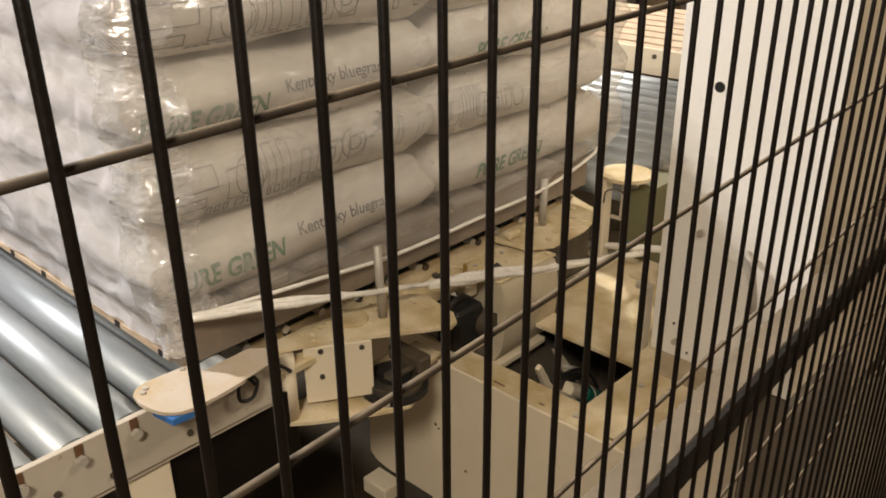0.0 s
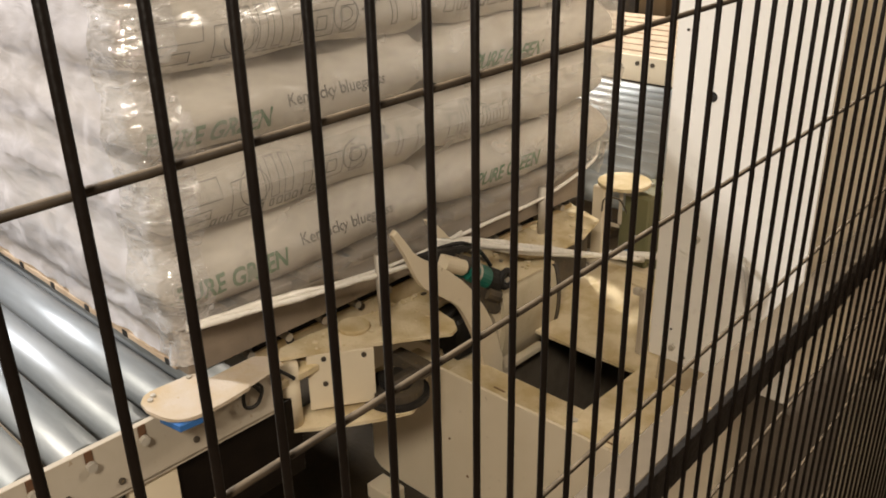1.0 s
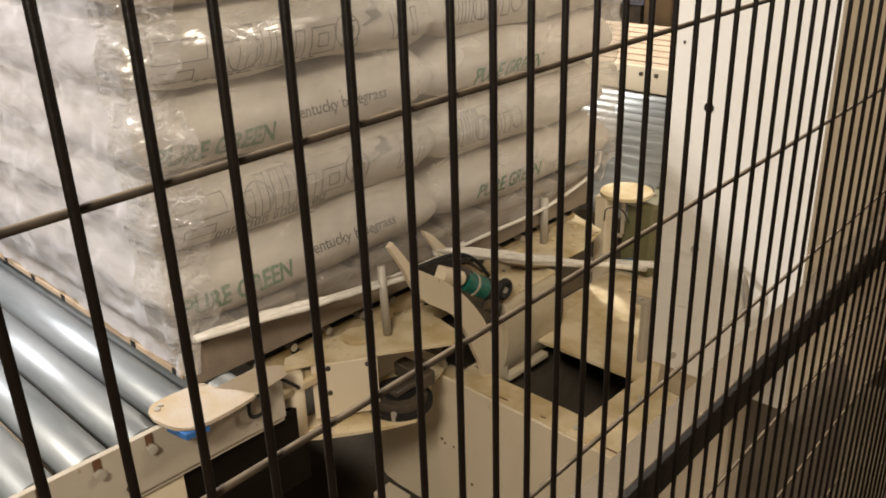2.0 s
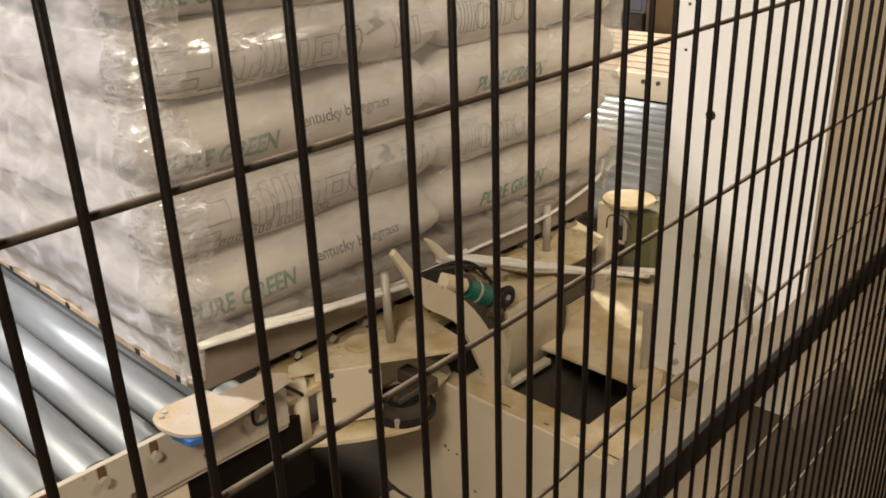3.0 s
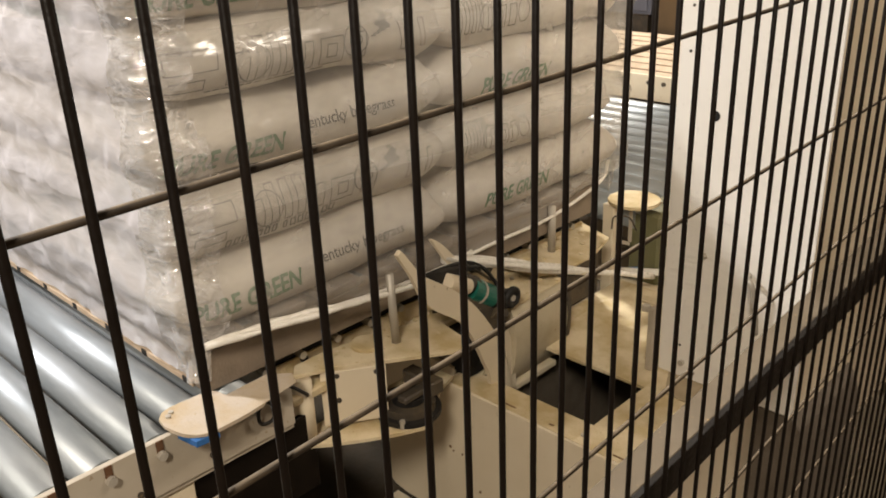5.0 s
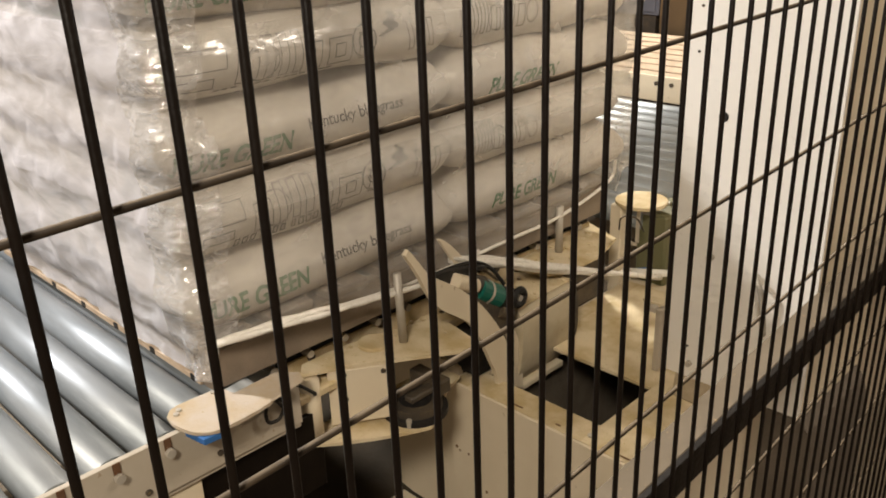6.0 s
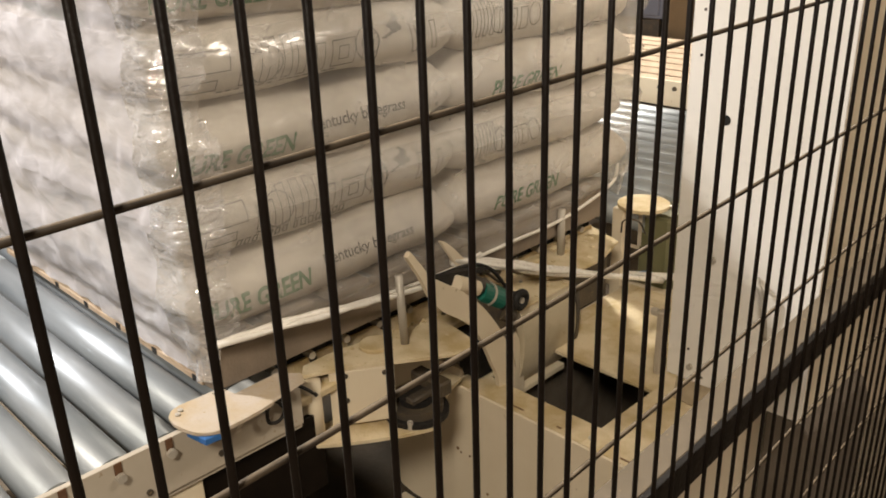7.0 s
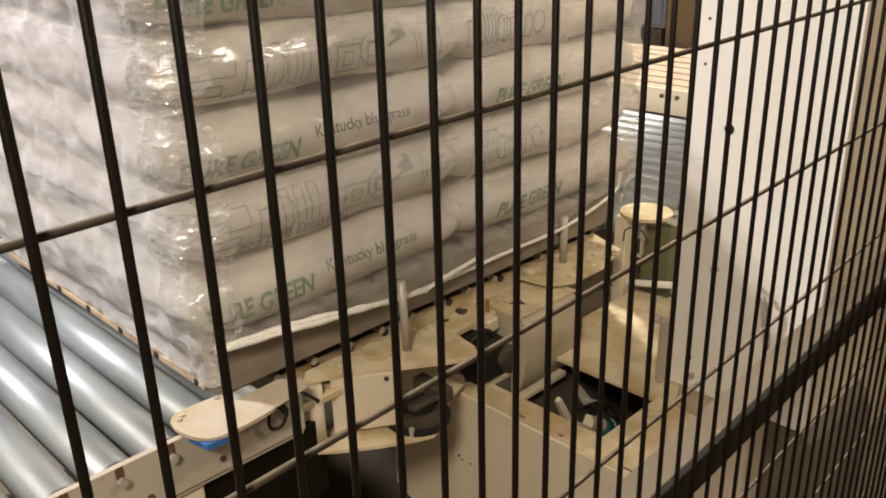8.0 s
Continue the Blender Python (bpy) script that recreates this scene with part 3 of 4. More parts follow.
def build_tower():
    tower = thing("wrapper_tower", "tall white sheet metal wrapper tower on the machine base", "machine tower")
    y = 1.43
    part("front_panel", box(-0.529, -0.212, y, y + 0.004, BZ + 0.001, 2.2, 0.001), WHITE, tower)
    part("side_panel", box(-0.529, -0.525, y + 0.0045, y + 0.34, BZ + 0.001, 2.2), WHITE, tower)
    part("side_panel", box(-0.216, -0.212, y + 0.0045, y + 0.34, BZ + 0.001, 2.2), CREAM, tower)
    part("port", rod((-0.441, y - 0.001, 0.890), (-0.441, y + 0.002, 0.890), 0.0105, 20), RUBBER, tower, "dark round hole")
    for x, z in ((-0.505, 1.012), (-0.504, 1.10), (-0.478, 0.36), (-0.44, 0.30), (-0.437, 0.585)):
        part("screw", rod((x, y - 0.0015, z), (x, y, z), 0.003, 8), DARK, tower)
    part("bolt", rod((-0.440, y - 0.010, 0.588), (-0.440, y, 0.588), 0.008, 10), PIN, tower)
    part("bolt", rod((-0.470, y - 0.008, 0.318), (-0.470, y, 0.318), 0.007, 10), PIN, tower)
    bm = tube(spline([(-0.335, y - 0.004, 0.575), (-0.325, y - 0.03, 0.578), (-0.312, y - 0.032, 0.560), (-0.306, y - 0.02, 0.50), (-0.308, y - 0.004, 0.45)], 5), 0.006)
    part("latch", bm, PIN, tower, smooth=True)
    part("edge_post", box(-0.548, -0.532, 1.402, 1.428, BZ + 0.001, 0.440, 0.003), RAILPAINT, tower)
    part("flange", box(-0.60, -0.532, 1.43, 1.455, 0.432, 0.4405, 0.002), DUSTY, tower)
    part("clip", box(-0.568, -0.5485, 1.405, 1.42, 0.425, 0.442, 0.003), RAILPAINT, tower)


build_tower()


BRASS = material("dull_brass", (0.45, 0.32, 0.10), 0.4, metal=0.7, second=(0.3, 0.2, 0.07), scale=40)


def build_housing():
    """The round-sided cover beside the opening, with grimy gear at its end."""
    h = thing("film_clamp_housing", "cream round-sided steel cover with a dusty top", "machine cover")
    side = [(-0.905, 0.430), (-0.905, 0.20)] + [(q.x, q.y) for q in spline([(-0.850, 0.196, 0), (-0.815, 0.215, 0), (-0.790, 0.255, 0), (-0.778, 0.310, 0), (-0.777, 0.365, 0), (-0.784, 0.410, 0), (-0.792, 0.428, 0)], 4)]
    part("body", prism(side, 1.215, 1.412, 0.003, "y"), SHADED_CREAM, h)
    part("end_ring", prism([(x + 0.003 if x > -0.9 else x, z) for x, z in side[2:]] + [(x - 0.012, z) for x, z in reversed(side[2:])], 1.4125, 1.424, 0.0, "y"), DARK, h)
    part("lid", box(-0.915, -0.789, 1.210, 1.415, 0.4302, 0.436, 0.001), DUSTY, h, "cream lid covered with dust")
    rng = random.Random(31)
    for k in range(22):
        x, y, r = rng.uniform(-0.905, -0.80), rng.uniform(1.22, 1.40), rng.uniform(0.003, 0.009)
        bm = bmesh.new()
        bmesh.ops.create_icosphere(bm, subdivisions=1, radius=r, matrix=Matrix.Translation((x, y, 0.436 + r * 0.2)) @ Matrix.Diagonal((1.4, 1, 0.5, 1)))
        part("dust_clod", bm, DUSTY, h)
    part("sticker", prism([(-0.855, 1.245), (-0.825, 1.27), (-0.862, 1.285)], 0.4362, 0.4368), DARK, h, "small dark triangular sign")
    for y in (1.235, 1.33, 1.40):
        part("screw", rod((-0.885, y, 0.436), (-0.885, y, 0.441), 0.005, 8), PIN, h)
    gear = thing("clamp_gear", "black grimy drive gear beside the opening", "machine gear")
    part("block", box(-0.890, -0.822, 1.105, 1.195, BZ + 0.001, 0.385, 0.008), RUBBER, gear)
    part("wheel", rod((-0.895, 1.14, 0.36), (-0.842, 1.13, 0.37), 0.036, 18), RUBBER, gear)
    part("wheel", rod((-0.86, 1.195, 0.33), (-0.80, 1.195, 0.33), 0.030, 16), DARK, gear)
    part("bracket", box(-0.885, -0.850, 1.165, 1.205, 0.388, 0.420, 0.004), CREAM, gear, "small cream bracket")
    part("hose", tube(spline([(-0.85, 1.09, 0.385), (-0.84, 1.12, 0.41), (-0.845, 1.16, 0.40), (-0.835, 1.20, 0.35), (-0.835, 1.20, 0.29)], 5), 0.007), RUBBER, gear, smooth=True)
    part("nozzle", rod((-0.885, 1.20, 0.421), (-0.885, 1.20, 0.455), 0.005, 8), BRASS, gear, "small brass fitting")


build_housing()


def build_slope_deck():
    d = thing("cover_plate", "dusty cream cover plate with bent edges by the conveyor", "cover plate")
    part("plate", prism([(-0.940, 1.35), (-0.835, 1.365), (-0.800, 1.42), (-0.800, 1.55), (-0.835, 1.67), (-0.965, 1.72), (-0.965, 1.50)], 0.444, 0.452, 0.001), DUSTY, d)
    # Recessed support, darkened to stand for the shade under the cover plate.
    part("skirt", box(-0.93, -0.86, 1.465, 1.66, 0.29, 0.4435, 0.001), DARK, d, "dark support with the shade under the plate in its colour")
    part("block", box(-0.915, -0.89, 1.37, 1.41, 0.4525, 0.470, 0.004), DUSTY, d)
    part("pin", rod((-0.895, 1.50, 0.452), (-0.895, 1.50, 0.575), 0.010, 12), PIN, d, smooth=True)
    rng = random.Random(5)
    for k in range(26):
        x, y, r = rng.uniform(-0.93, -0.82), rng.uniform(1.38, 1.66), rng.uniform(0.003, 0.009)
        bm = bmesh.new()
        bmesh.ops.create_icosphere(bm, subdivisions=1, radius=r, matrix=Matrix.Translation((x, y, 0.452 + r * 0.3)) @ Matrix.Diagonal((1.4, 1, 0.5, 1)))
        part("dust_clod", bm, DUSTY, d)
    part("cable", tube(spline([(-0.86, 1.72, 0.455), (-0.84, 1.70, 0.50), (-0.82, 1.74, 0.49), (-0.82, 1.78, 0.44)], 5), 0.0025), DARK, d, smooth=True)


build_slope_deck()


def build_inner_rail():
    """The strip of frame between the pallet and the covers."""
    r0 = tagged(part("frame_strip", box(-0.942, -0.872, 0.655, 1.70, 0.405, 0.4235, 0.003), DUSTY), "cream steel strip beside the pallet", "frame strip")
    part("lip", box(-0.949, -0.943, 0.655, 1.70, 0.395, 0.462, 0.001), DUSTY, r0, "upright dusty lip")
    rng = random.Random(12)
    for k in range(40):
        y, r = rng.uniform(0.68, 1.68), rng.uniform(0.004, 0.011)
        bm = bmesh.new()
        turn = Matrix.Rotation(rng.uniform(0, 3.1), 4, "Z")
        bmesh.ops.create_icosphere(bm, subdivisions=1, radius=r, matrix=Matrix.Translation((-0.934 + rng.uniform(-0.004, 0.012), y, 0.4235 + r * 0.35)) @ turn @ Matrix.Diagonal((1.5, 1, 0.6, 1)))
        part("dust_clod", bm, DARK if k % 4 == 0 else DUSTY, r0)
    for y in (0.74, 0.93, 1.13, 1.31):
        part("link", rod((-0.951, y, 0.455), (-0.938, y, 0.455), 0.009, 8), DARK, r0, "dark chain link")
    # Added dark strip plays the shade of the gap below the pallet's edge.
    part("roller_guard", box(-0.9535, -0.952, 0.66, 1.70, 0.40, 0.470, 0.0005), RUBBER, r0, "dark strip standing in for the shaded gap behind the lip")


build_inner_rail()


def build_pivot_arm():
    """The stubby film guide beside the conveyor: an upper dusty plate, a body, a lower plate and a motor between them."""
    g = thing("film_guide_unit", "cream film guide unit with dusty rounded plates and a motor", "machine unit")
    outline = [(-0.905, 0.685), (-0.872, 0.755), (-0.80, 0.865), (-0.722, 0.978), (-0.728, 1.0), (-0.755, 1.02), (-0.83, 1.035), (-0.875, 1.03), (-0.915, 0.90), (-0.935, 0.78), (-0.935, 0.71)]
    part("upper_plate", prism(outline, 0.444, 0.4525, 0.001), DUSTY, g, "dusty upper plate")
    part("tray", prism(ring_outline(-0.885, 0.86, 0.034, 0, 340, 14), 0.4526, 0.462, 0.002), DUSTY, g)
    part("end_roller", rod((-0.890, 0.692, 0.3065), (-0.890, 0.692, 0.4435), 0.021, 20), CREAM, g, smooth=True)
    part("body", prism([(-0.885, 0.735), (-0.812, 0.846), (-0.85, 0.87), (-0.92, 0.77)], 0.315, 0.4435, 0.003), CREAM, g)
    for s, z in ((0.25, 0.375), (0.25, 0.432), (0.85, 0.43)):
        x, y = -0.885 + 0.073 * s, 0.735 + 0.111 * s
        part("bolt", rod((x, y, z), (x + 0.0025, y - 0.0018, z), 0.0055, 8), DARK, g)
    low = [(-0.885, 0.665), (-0.845, 0.712), (-0.80, 0.775), (-0.765, 0.832), (-0.742, 0.878), (-0.752, 0.915), (-0.792, 0.965), (-0.822, 1.01), (-0.835, 1.0635), (-0.91, 1.0635), (-0.92, 0.87), (-0.92, 0.70)]
    part("lower_plate", prism(low, 0.298, 0.306, 0.001), DUSTY, g, "dusty lower plate")
    part("gusset", prism([(-1.130, -0.135), (-1.105, -0.155), (-1.06, -0.16), (-0.8712, -0.16), (-0.8712, 0.297), (-1.125, 0.297)], 1.100, 1.112, 0.002, "y"), CREAM, g)
    part("foot", box(-1.125, -1.04, 1.064, 1.124, FLOOR, FLOOR + 0.05, 0.003), CREAM, g)
    motor = part("motor", rod((-0.81, 0.900, 0.3065), (-0.81, 0.900, 0.335), 0.058, 28), DARK, g, "grimy dark motor")
    part("ring", rod((-0.81, 0.900, 0.307), (-0.81, 0.900, 0.318), 0.070, 28), RUBBER, motor)
    part("cap", rod((-0.81, 0.900, 0.3352), (-0.81, 0.900, 0.350), 0.036, 18), RUBBER, motor)
    part("lever", box(-0.86, -0.765, 0.93, 0.965, 0.340, 0.375, 0.004), DARK, motor)
    part("lever", box(-0.80, -0.775, 0.86, 0.95, 0.352, 0.366, 0.003), DARK, motor)
    part("grease_nipple", rod((-0.772, 0.846, 0.307), (-0.772, 0.846, 0.325), 0.006, 8), PIN, motor)
    part("guide_pin", rod((-0.850, 0.912, 0.4528), (-0.850, 0.905, 0.612), 0.0095, 14, r2=0.0085), PIN, g, "upright zinc pin", smooth=True)
    rng = random.Random(8)
    for k in range(34):
        s, u = rng.random(), rng.random()
        x, y, r = -0.915 + 0.13 * u * (0.4 + s * 0.6), 0.74 + 0.27 * s, rng.uniform(0.002, 0.006)
        bm = bmesh.new()
        bmesh.ops.create_icosphere(bm, subdivisions=1, radius=r, matrix=Matrix.Translation((x, y, 0.4525 + r * 0.2)) @ Matrix.Diagonal((1.3, 1, 0.45, 1)))
        part("dust_clod", bm, DUSTY, g)


build_pivot_arm()


PLATE = material("dusty_plate_paint", (0.47, 0.40, 0.32), 0.7, second=(0.42, 0.31, 0.17), scale=14, amount=0.9, bump=0.3, fine=150, speck=0.2, third=(0.36, 0.26, 0.13))


def build_corner_plate():
    p = thing("corner_guide_plate", "cream rounded guide plate with a blue corner on the conveyor rail", "guide plate")
    part("plate", prism([(p.x, p.y) for p in spline([(-0.885, 0.394, 0), (-0.904, 0.415, 0), (-0.903, 0.470, 0), (-0.897, 0.506, 0), (-0.86, 0.516, 0), (-0.80, 0.548, 0), (-0.788, 0.530, 0), (-0.783, 0.470, 0), (-0.788, 0.425, 0), (-0.815, 0.400, 0), (-0.86, 0.390, 0)], 4)], 0.502, 0.509, 0.001), PLATE, p)
    part("rear_plate", prism([(-0.876, 0.519), (-0.879, 0.612), (-0.846, 0.645), (-0.815, 0.632), (-0.801, 0.552)], 0.4985, 0.5015, 0.0005), PLATE, p)
    part("pad", prism([(-0.838, 0.400), (-0.79, 0.408), (-0.786, 0.45), (-0.80, 0.445), (-0.815, 0.428)], 0.487, 0.5015, 0.002), BLUE, p, "blue plastic pad")
    for x, y in ((-0.887, 0.418), (-0.878, 0.408), (-0.893, 0.49)):
        part("screw", rod((x, y, 0.509), (x, y, 0.5125), 0.005, 8), PIN, p)
    c = part("cable", tube(spline([(-0.842, 0.600, 0.445), (-0.835, 0.575, 0.478), (-0.83, 0.555, 0.470), (-0.832, 0.557, 0.440), (-0.83, 0.580, 0.437), (-0.828, 0.592, 0.465), (-0.83, 0.58, 0.488), (-0.835, 0.62, 0.49), (-0.83, 0.66, 0.455), (-0.87, 0.69, 0.42)], 6), 0.0035), RUBBER, p, "thin black cable loop", smooth=True)


build_corner_plate()


def build_far_gear():
    g = thing("film_carriage", "dusty cream film carriage with an olive cover beyond the base", "machine unit")
    part("disc_plate", prism(ring_outline(-0.862, 1.828, 0.072, 0, 345, 20), 0.500, 0.510, 0.001), DUSTY, g, "round dusty cream plate")
    part("column", box(-0.925, -0.888, 1.77, 1.806, 0.10, 0.499, 0.003), CREAM, g)
    part("cover", box(-0.880, -0.785, 1.84, 2.02, 0.05, 0.47, 0.006), DULLGREEN, g, "olive green cover")
    part("motor", rod((-0.93, 1.88, 0.33), (-0.85, 1.88, 0.36), 0.028, 16), DARK, g)
    part("shelf", box(-0.97, -0.70, 1.80, 1.86, 0.245, 0.262, 0.003), CREAM, g)
    part("bar", rod((-0.97, 1.80, 0.275), (-0.71, 1.78, 0.345), 0.010, 10), WHITE, g, "white round bar", smooth=True)
    part("fitting", rod((-0.86, 1.83, 0.29), (-0.83, 1.83, 0.30), 0.012, 10), BLUE, g)


build_far_gear()


# ---- beyond the conveyor ----
def build_far_end():
    e = thing("end_plate", "cream end plate with three bolts behind the rollers", "end plate")
    part("plate", box(-2.1, -1.0, 2.975, 2.985, 0.47, 0.575, 0.002), CREAM, e)
    for x in (-1.66, -1.53, -1.46):
        part("bolt", rod((x, 2.968, 0.545), (x, 2.9752, 0.545), 0.009, 10), DARK, e)
    pal = thing("wooden_pallet", "bare tan wooden pallet lying behind the conveyor", "pallet")
    for k in range(9):
        y = 3.06 + 0.125 * k
        part("deck_board", box(-2.6, -1.3, y, y + 0.095, 0.50, 0.52, 0.003), WOOD, pal)
    for x in (-2.55, -1.95, -1.35):
        part("stringer", box(x - 0.04, x + 0.04, 3.06, 4.155, 0.41, 0.4995, 0.003), WOOD, pal)
    st = thing("pallet_stand", "dark steel stand under the wooden pallet", "stand")
    part("frame", box(-2.6, -1.3, 3.06, 4.15, 0.37, 0.4095, 0.003), DARK, st)
    for x in (-2.55, -1.35):
        for y in (3.1, 4.1):
            part("leg", box(x - 0.03, x + 0.03, y - 0.03, y + 0.03, FLOOR, 0.3695), DARK, st)
    cab = thing("control_cabinet", "dull blue-grey steel cabinet behind the conveyor", "cabinet")
    part("body", box(-2.70, -2.315, 4.25, 4.6, 0.60, 1.9, 0.006), NAVY, cab)
    part("door", box(-2.68, -2.335, 4.236, 4.249, 0.62, 1.88, 0.003), NAVY, cab)
    part("plinth", box(-2.66, -2.35, 4.28, 4.58, FLOOR, 0.599), DARK, cab)
    part("handle", box(-2.38, -2.36, 4.215, 4.235, 0.9, 1.05, 0.003), RUBBER, cab)
    post = tagged(part("steel_post", box(-2.31, -2.14, 4.25, 4.42, FLOOR, 3.0, 0.006), BROWN), "brown painted steel post by the cabinet", "post")
    w = thing("guard_screen", "dull brown-grey sheet screen behind the tower", "screen")
    for k in range(6):
        y = 1.95 + 0.62 * k
        part("sheet", box(-0.33, -0.32, y, y + 0.60, FLOOR + 0.08, 2.3, 0.002), SCREEN, w)
        part("upright", box(-0.345, -0.305, y + 0.601, y + 0.619, FLOOR, 2.35, 0.002), DARK, w)


build_far_end()

# ---- the moving clamp arm and the film strands ----
PIVOT = (-0.78, 0.78, 0.12)
CORNER = Vector((-0.885, 0.500, 0.605))
HOOK = Vector((-0.845, 0.995, 0.560))
EXIT = Vector((-0.75, 1.765, 0.328))
PEAK = Vector((-0.85, 1.06, 0.594))


def build_arm():
    arm = thing("swing_clamp", "cream sickle-shaped clamp arm with a green drive", "swing clamp")
    px, py, pz = PIVOT

    def curve(points, steps=6):
        return [(p.x, p.y) for p in spline([(a - py, b - pz, 0) for a, b in points], steps)]
    outer = curve([(0.865, 0.702), (0.890, 0.668), (0.920, 0.630), (1.002, 0.570), (1.069, 0.505), (1.131, 0.416), (1.168, 0.328), (1.184, 0.246), (1.180, 0.05)])
    inner = curve([(1.115, 0.05), (1.118, 0.276), (1.091, 0.362), (1.049, 0.450), (1.015, 0.491), (0.951, 0.540), (0.918, 0.578), (0.887, 0.641), (0.855, 0.694)])
    part("sickle", prism(outer + inner, -0.012, 0.000, 0.002, "x"), CREAM, arm, "cream sickle plate")
    horn = curve([(1.012, 0.658), (1.022, 0.656), (1.050, 0.632), (1.104, 0.571), (1.145, 0.520), (1.120, 0.515), (1.088, 0.558), (1.055, 0.592)])
    part("horn", prism(horn, -0.078, -0.068, 0.002, "x"), CREAM, arm, "cream pointed horn")
    rear = curve([(1.165, 0.43), (1.205, 0.37), (1.225, 0.24), (1.225, 0.05), (1.205, 0.05), (1.20, 0.24), (1.185, 0.35), (1.155, 0.41)], 4)
    part("rear_rib", prism(rear, -0.028, -0.018, 0.001, "x"), CREAM, arm)
    v = lambda y, z, x=0.0: (x, y - py, z - pz)
    part("blade", prism(curve([(0.955, 0.606), (0.985, 0.604), (1.05, 0.592), (1.12, 0.572), (1.06, 0.575), (1.025, 0.560), (0.975, 0.585)], 3), -0.045, -0.030, 0.001, "x"), RUBBER, arm, "black cutter blade")
    part("cylinder", rod(v(1.006, 0.580, -0.02), v(1.066, 0.548, -0.02), 0.018, 18), CREAM, arm)
    part("piston", rod(v(1.05, 0.562, -0.03), v(1.10, 0.535, -0.03), 0.020, 16), DARK, arm)
    drive = part("drive", rod(v(1.080, 0.535, -0.03), v(1.148, 0.490, -0.03), 0.027, 20), GREEN, arm, "green drive motor")
    part("band", rod(v(1.106, 0.518, -0.03), v(1.112, 0.514, -0.03), 0.0285, 20), PIN, drive)
    part("end_cap", rod(v(1.1485, 0.4897, -0.03), v(1.180, 0.470, -0.026), 0.028, 16), RUBBER, drive, "black ribbed end cap")
    loop = [v(1.194 + 0.018 * math.cos(a), 0.478 + 0.018 * math.sin(a), -0.004) for a in [2 * math.pi * k / 16 for k in range(17)]]
    part("cap_ring", tube(loop, 0.0085, 8), RUBBER, drive, "black rubber ring", smooth=True)
    part("cap_disc", rod(v(1.194, 0.478, -0.014), v(1.194, 0.478, -0.006), 0.018, 14), RUBBER, drive)
    part("cap_nut", rod(v(1.196, 0.476, -0.0055), v(1.196, 0.476, 0.000), 0.008, 6), PIN, drive)
    part("cap_plug", rod(v(1.14, 0.462, -0.02), v(1.175, 0.440, -0.015), 0.018, 12), DARK, drive)
    part("clamp_plate", prism(curve([(1.03, 0.520), (1.09, 0.515), (1.165, 0.455), (1.19, 0.40), (1.16, 0.40), (1.10, 0.455)], 3), -0.030, -0.013, 0.001, "x"), DARK, arm)
    part("hose", tube(spline([v(0.985, 0.596, -0.05), v(1.05, 0.590, -0.055), v(1.11, 0.578, -0.055), v(1.155, 0.548, -0.05), v(1.19, 0.50, -0.045)], 5), 0.0045), RUBBER, arm, "thin black hose", smooth=True)
    part("hose", tube(spline([v(1.00, 0.585, -0.055), v(1.07, 0.570, -0.060), v(1.13, 0.552, -0.058), v(1.175, 0.515, -0.05)], 5), 0.0035), DARK, arm, smooth=True)
    part("push_rod", rod(v(1.055, 0.602, -0.073), v(1.15, 0.555, -0.060), 0.006, 10), PIN, arm, "thin zinc rod", smooth=True)
    part("hose", tube(spline([v(1.16, 0.46, -0.03), v(1.195, 0.40, -0.04), v(1.21, 0.32, -0.04), v(1.20, 0.22, -0.04)], 5), 0.010), RUBBER, arm, smooth=True)
    arm.matrix_basis = pose(*PIVOT)
    return arm


def strand(name, label, length, r, seed, sag=0.0, strands=3):
    """A rope of gathered film along its own y axis."""
    ob = thing(name, label, "film strand")
    rng = random.Random(seed)
    for k in range(strands):
        pts = []
        a = rng.uniform(0, 6.28)
        for i in range(15):
            s = i / 14
            w = r * 1.1 * math.sin(math.pi * min(1, s * 1.2 + 0.1)) * (k > 0)
            pts.append((w * math.cos(a) + rng.uniform(-1, 1) * r * 0.2, s * length, w * math.sin(a) - sag * math.sin(math.pi * s) + rng.uniform(-1, 1) * r * 0.2))
        part("film_ply", tube(pts, [r * rng.uniform(0.6, 1.1) for _ in pts], 7), ROPE, ob, smooth=True)
    return ob


def along(p, q):
    """The pose at p whose y axis points to q."""
    p, q = Vector(p), Vector(q)
    y = (q - p).normalized()
    x = y.cross(Vector((0, 0, 1))).normalized()
    z = x.cross(y)
    m = Matrix((x, y, z)).transposed().to_4x4()
    m.translation = p
    return m


ARM = build_arm()
STRAND_A = strand("film_strand", "white gathered film strand from the pallet's corner", (HOOK - CORNER).length, 0.0070, 3)
STRAND_B = strand("film_strand", "white gathered film strand running to the tower", (EXIT - PEAK).length, 0.0078, 4, strands=4)
TAIL = strand("film_tail", "loose white end of the cut film", 0.17, 0.0045, 6, strands=4)
tagged(part("film_hem", tube(spline([(-0.893, 0.50, 0.600), (-0.889, 0.75, 0.575), (-0.893, 1.0, 0.548), (-0.893, 1.3, 0.548), (-0.889, 1.5, 0.552), (-0.888, 1.70, 0.590), (-0.92, 1.78, 0.62)], 8), 0.0045, 7), ROPE, smooth=True), "white rolled film edge along the pallet's side", "film edge")


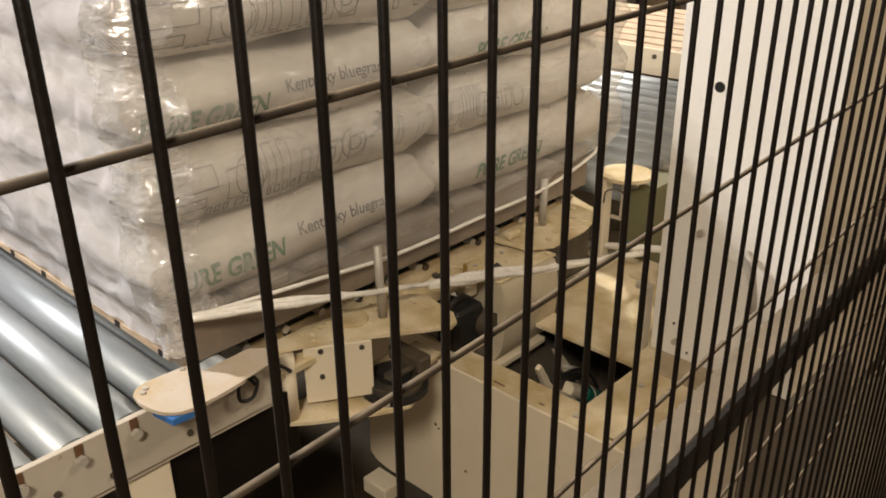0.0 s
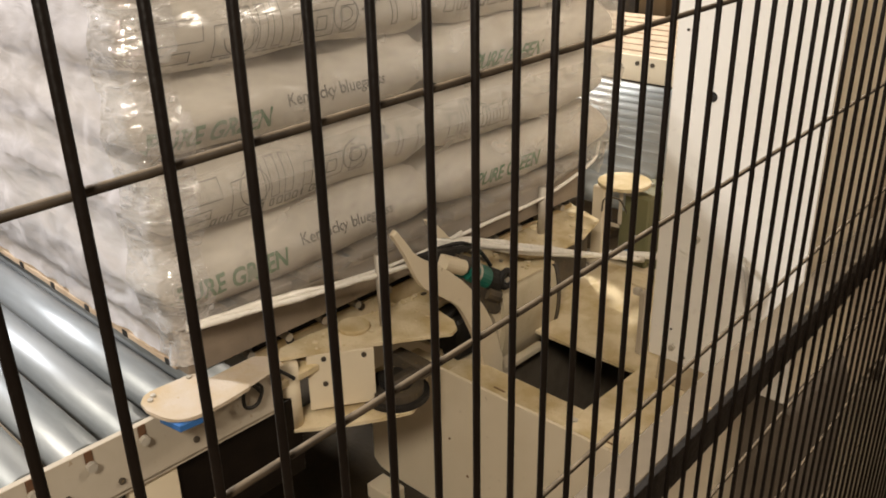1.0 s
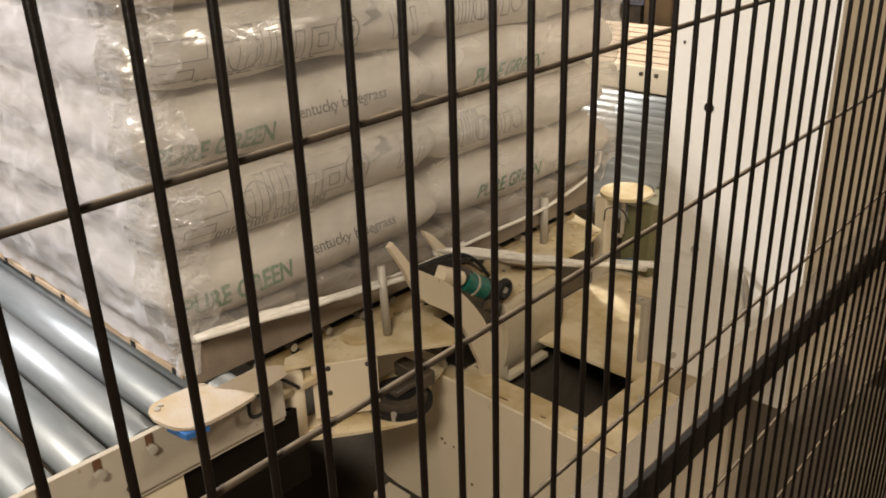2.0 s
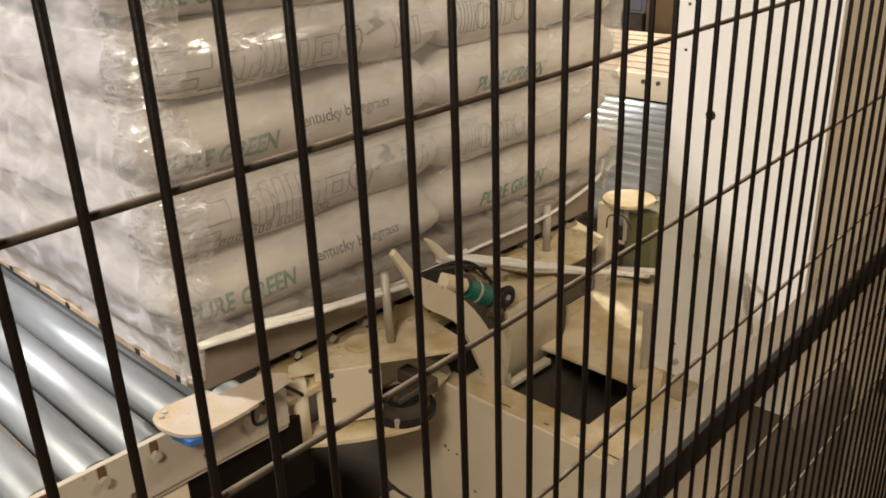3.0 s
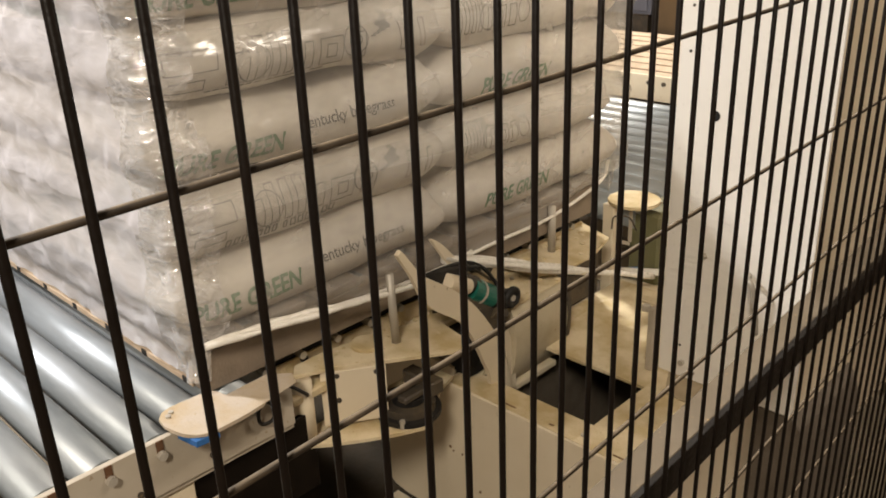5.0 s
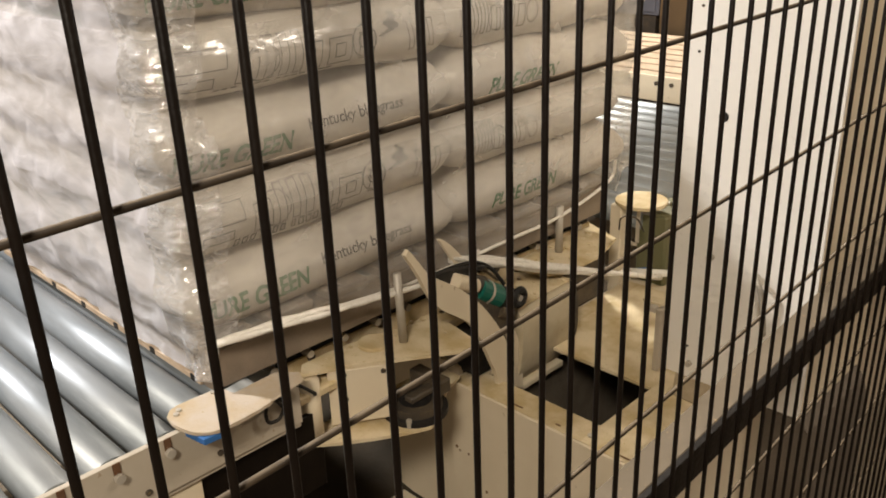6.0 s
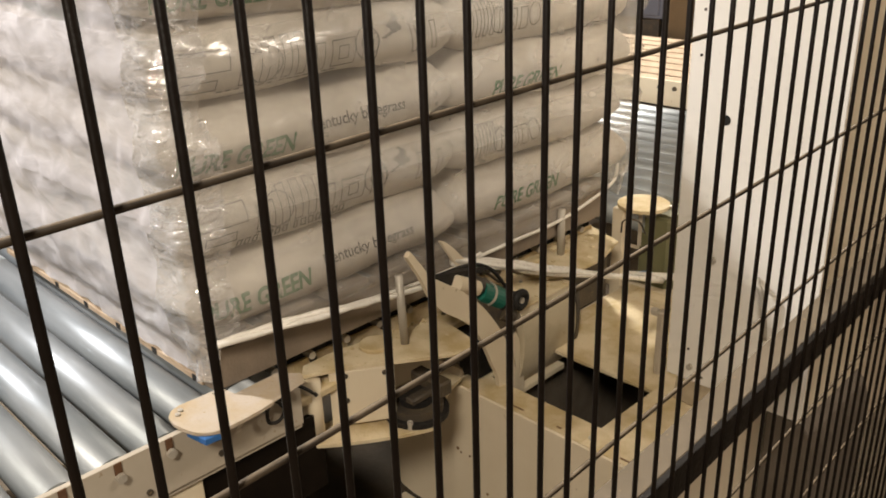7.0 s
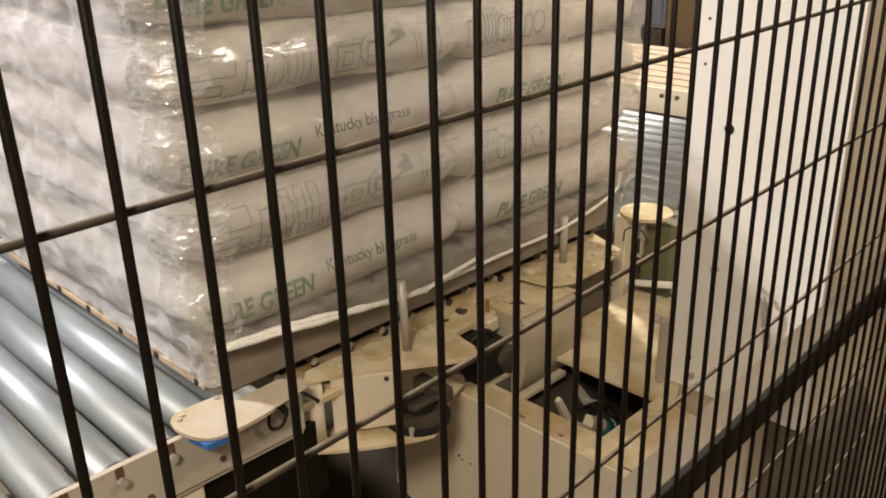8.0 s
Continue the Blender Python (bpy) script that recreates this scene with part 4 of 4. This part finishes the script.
def motions():
    # the clamp: where the sickle's tip is, and how far the arm leans back
    low = ((-0.650, 1.172, 0.296), -5)
    top = ((-0.778, 0.866, 0.691), 0)
    swing = [(0.0, *low), (0.3, *low), (0.4, (-0.70, 1.141, 0.351), -10), (0.5, (-0.72, 1.111, 0.440), -14), (0.6, (-0.745, 1.095, 0.546), -15), (0.7, (-0.76, 1.058, 0.597), -12),
             (0.8, (-0.77, 1.002, 0.637), -8), (0.9, (-0.775, 0.934, 0.670), -4), (1.0, (-0.778, 0.880, 0.688), 0), (1.2, *top), (4.0, *top), (7.3, *top), (7.4, (-0.778, 0.871, 0.690), -1),
             (7.5, (-0.775, 0.914, 0.684), -4), (7.6, (-0.75, 1.064, 0.595), -14), (7.7, (-0.70, 1.186, 0.421), -12), (7.8, *low), (8.0, *low)]
    tip = Vector((-0.006, 0.860 - PIVOT[1], 0.698 - PIVOT[2]))
    walk(ARM, [(t, pose(*p, a, 0, 0) @ Matrix.Translation(-tip)) for t, p, a in swing])

    # the film: straight at first, lifted by the arm, held, then cut
    line = (EXIT - CORNER).normalized()
    size_a, size_b = (HOOK - CORNER).length, (EXIT - PEAK).length
    flat = CORNER + line * (size_a + 0.05)
    drop = Vector((-0.872, 0.985, 0.555))
    lift = [(0.0, flat), (0.5, flat), (0.6, Vector((-0.85, 1.01, 0.530))), (0.7, Vector((-0.85, 1.0, 0.560))), (0.8, Vector((-0.85, 0.995, 0.580))), (0.9, Vector((-0.85, 0.99, 0.578))), (1.0, HOOK), (4.0, HOOK), (7.45, HOOK)]
    walk(STRAND_A, [(t, along(CORNER, p)) for t, p in lift] + [(7.7, along(CORNER, drop)), (8.0, along(CORNER, drop))])
    back = (EXIT - PEAK).normalized() * 0.80
    rise = PEAK - HOOK
    lift_b = [(t, p + rise * min(1.0, max(0.0, (t - 0.5) / 0.5))) for t, p in lift]
    held = [(t, along(EXIT - (EXIT - p).normalized() * size_b, EXIT)) for t, p in lift_b]
    away = along(PEAK + back, EXIT + back)
    walk(STRAND_B, held + [(7.65, away), (8.0, away)])
    tail = Vector((-0.878, 1.14, 0.572))
    walk(TAIL, [(t, along(CORNER + (p - CORNER).normalized() * (size_a - 0.02), p + rise * min(1.0, max(0.0, (t - 0.5) / 0.5)) + line * 0.06)) for t, p in lift] + [(7.7, along(drop, tail)), (8.0, along(drop, tail))])


motions()
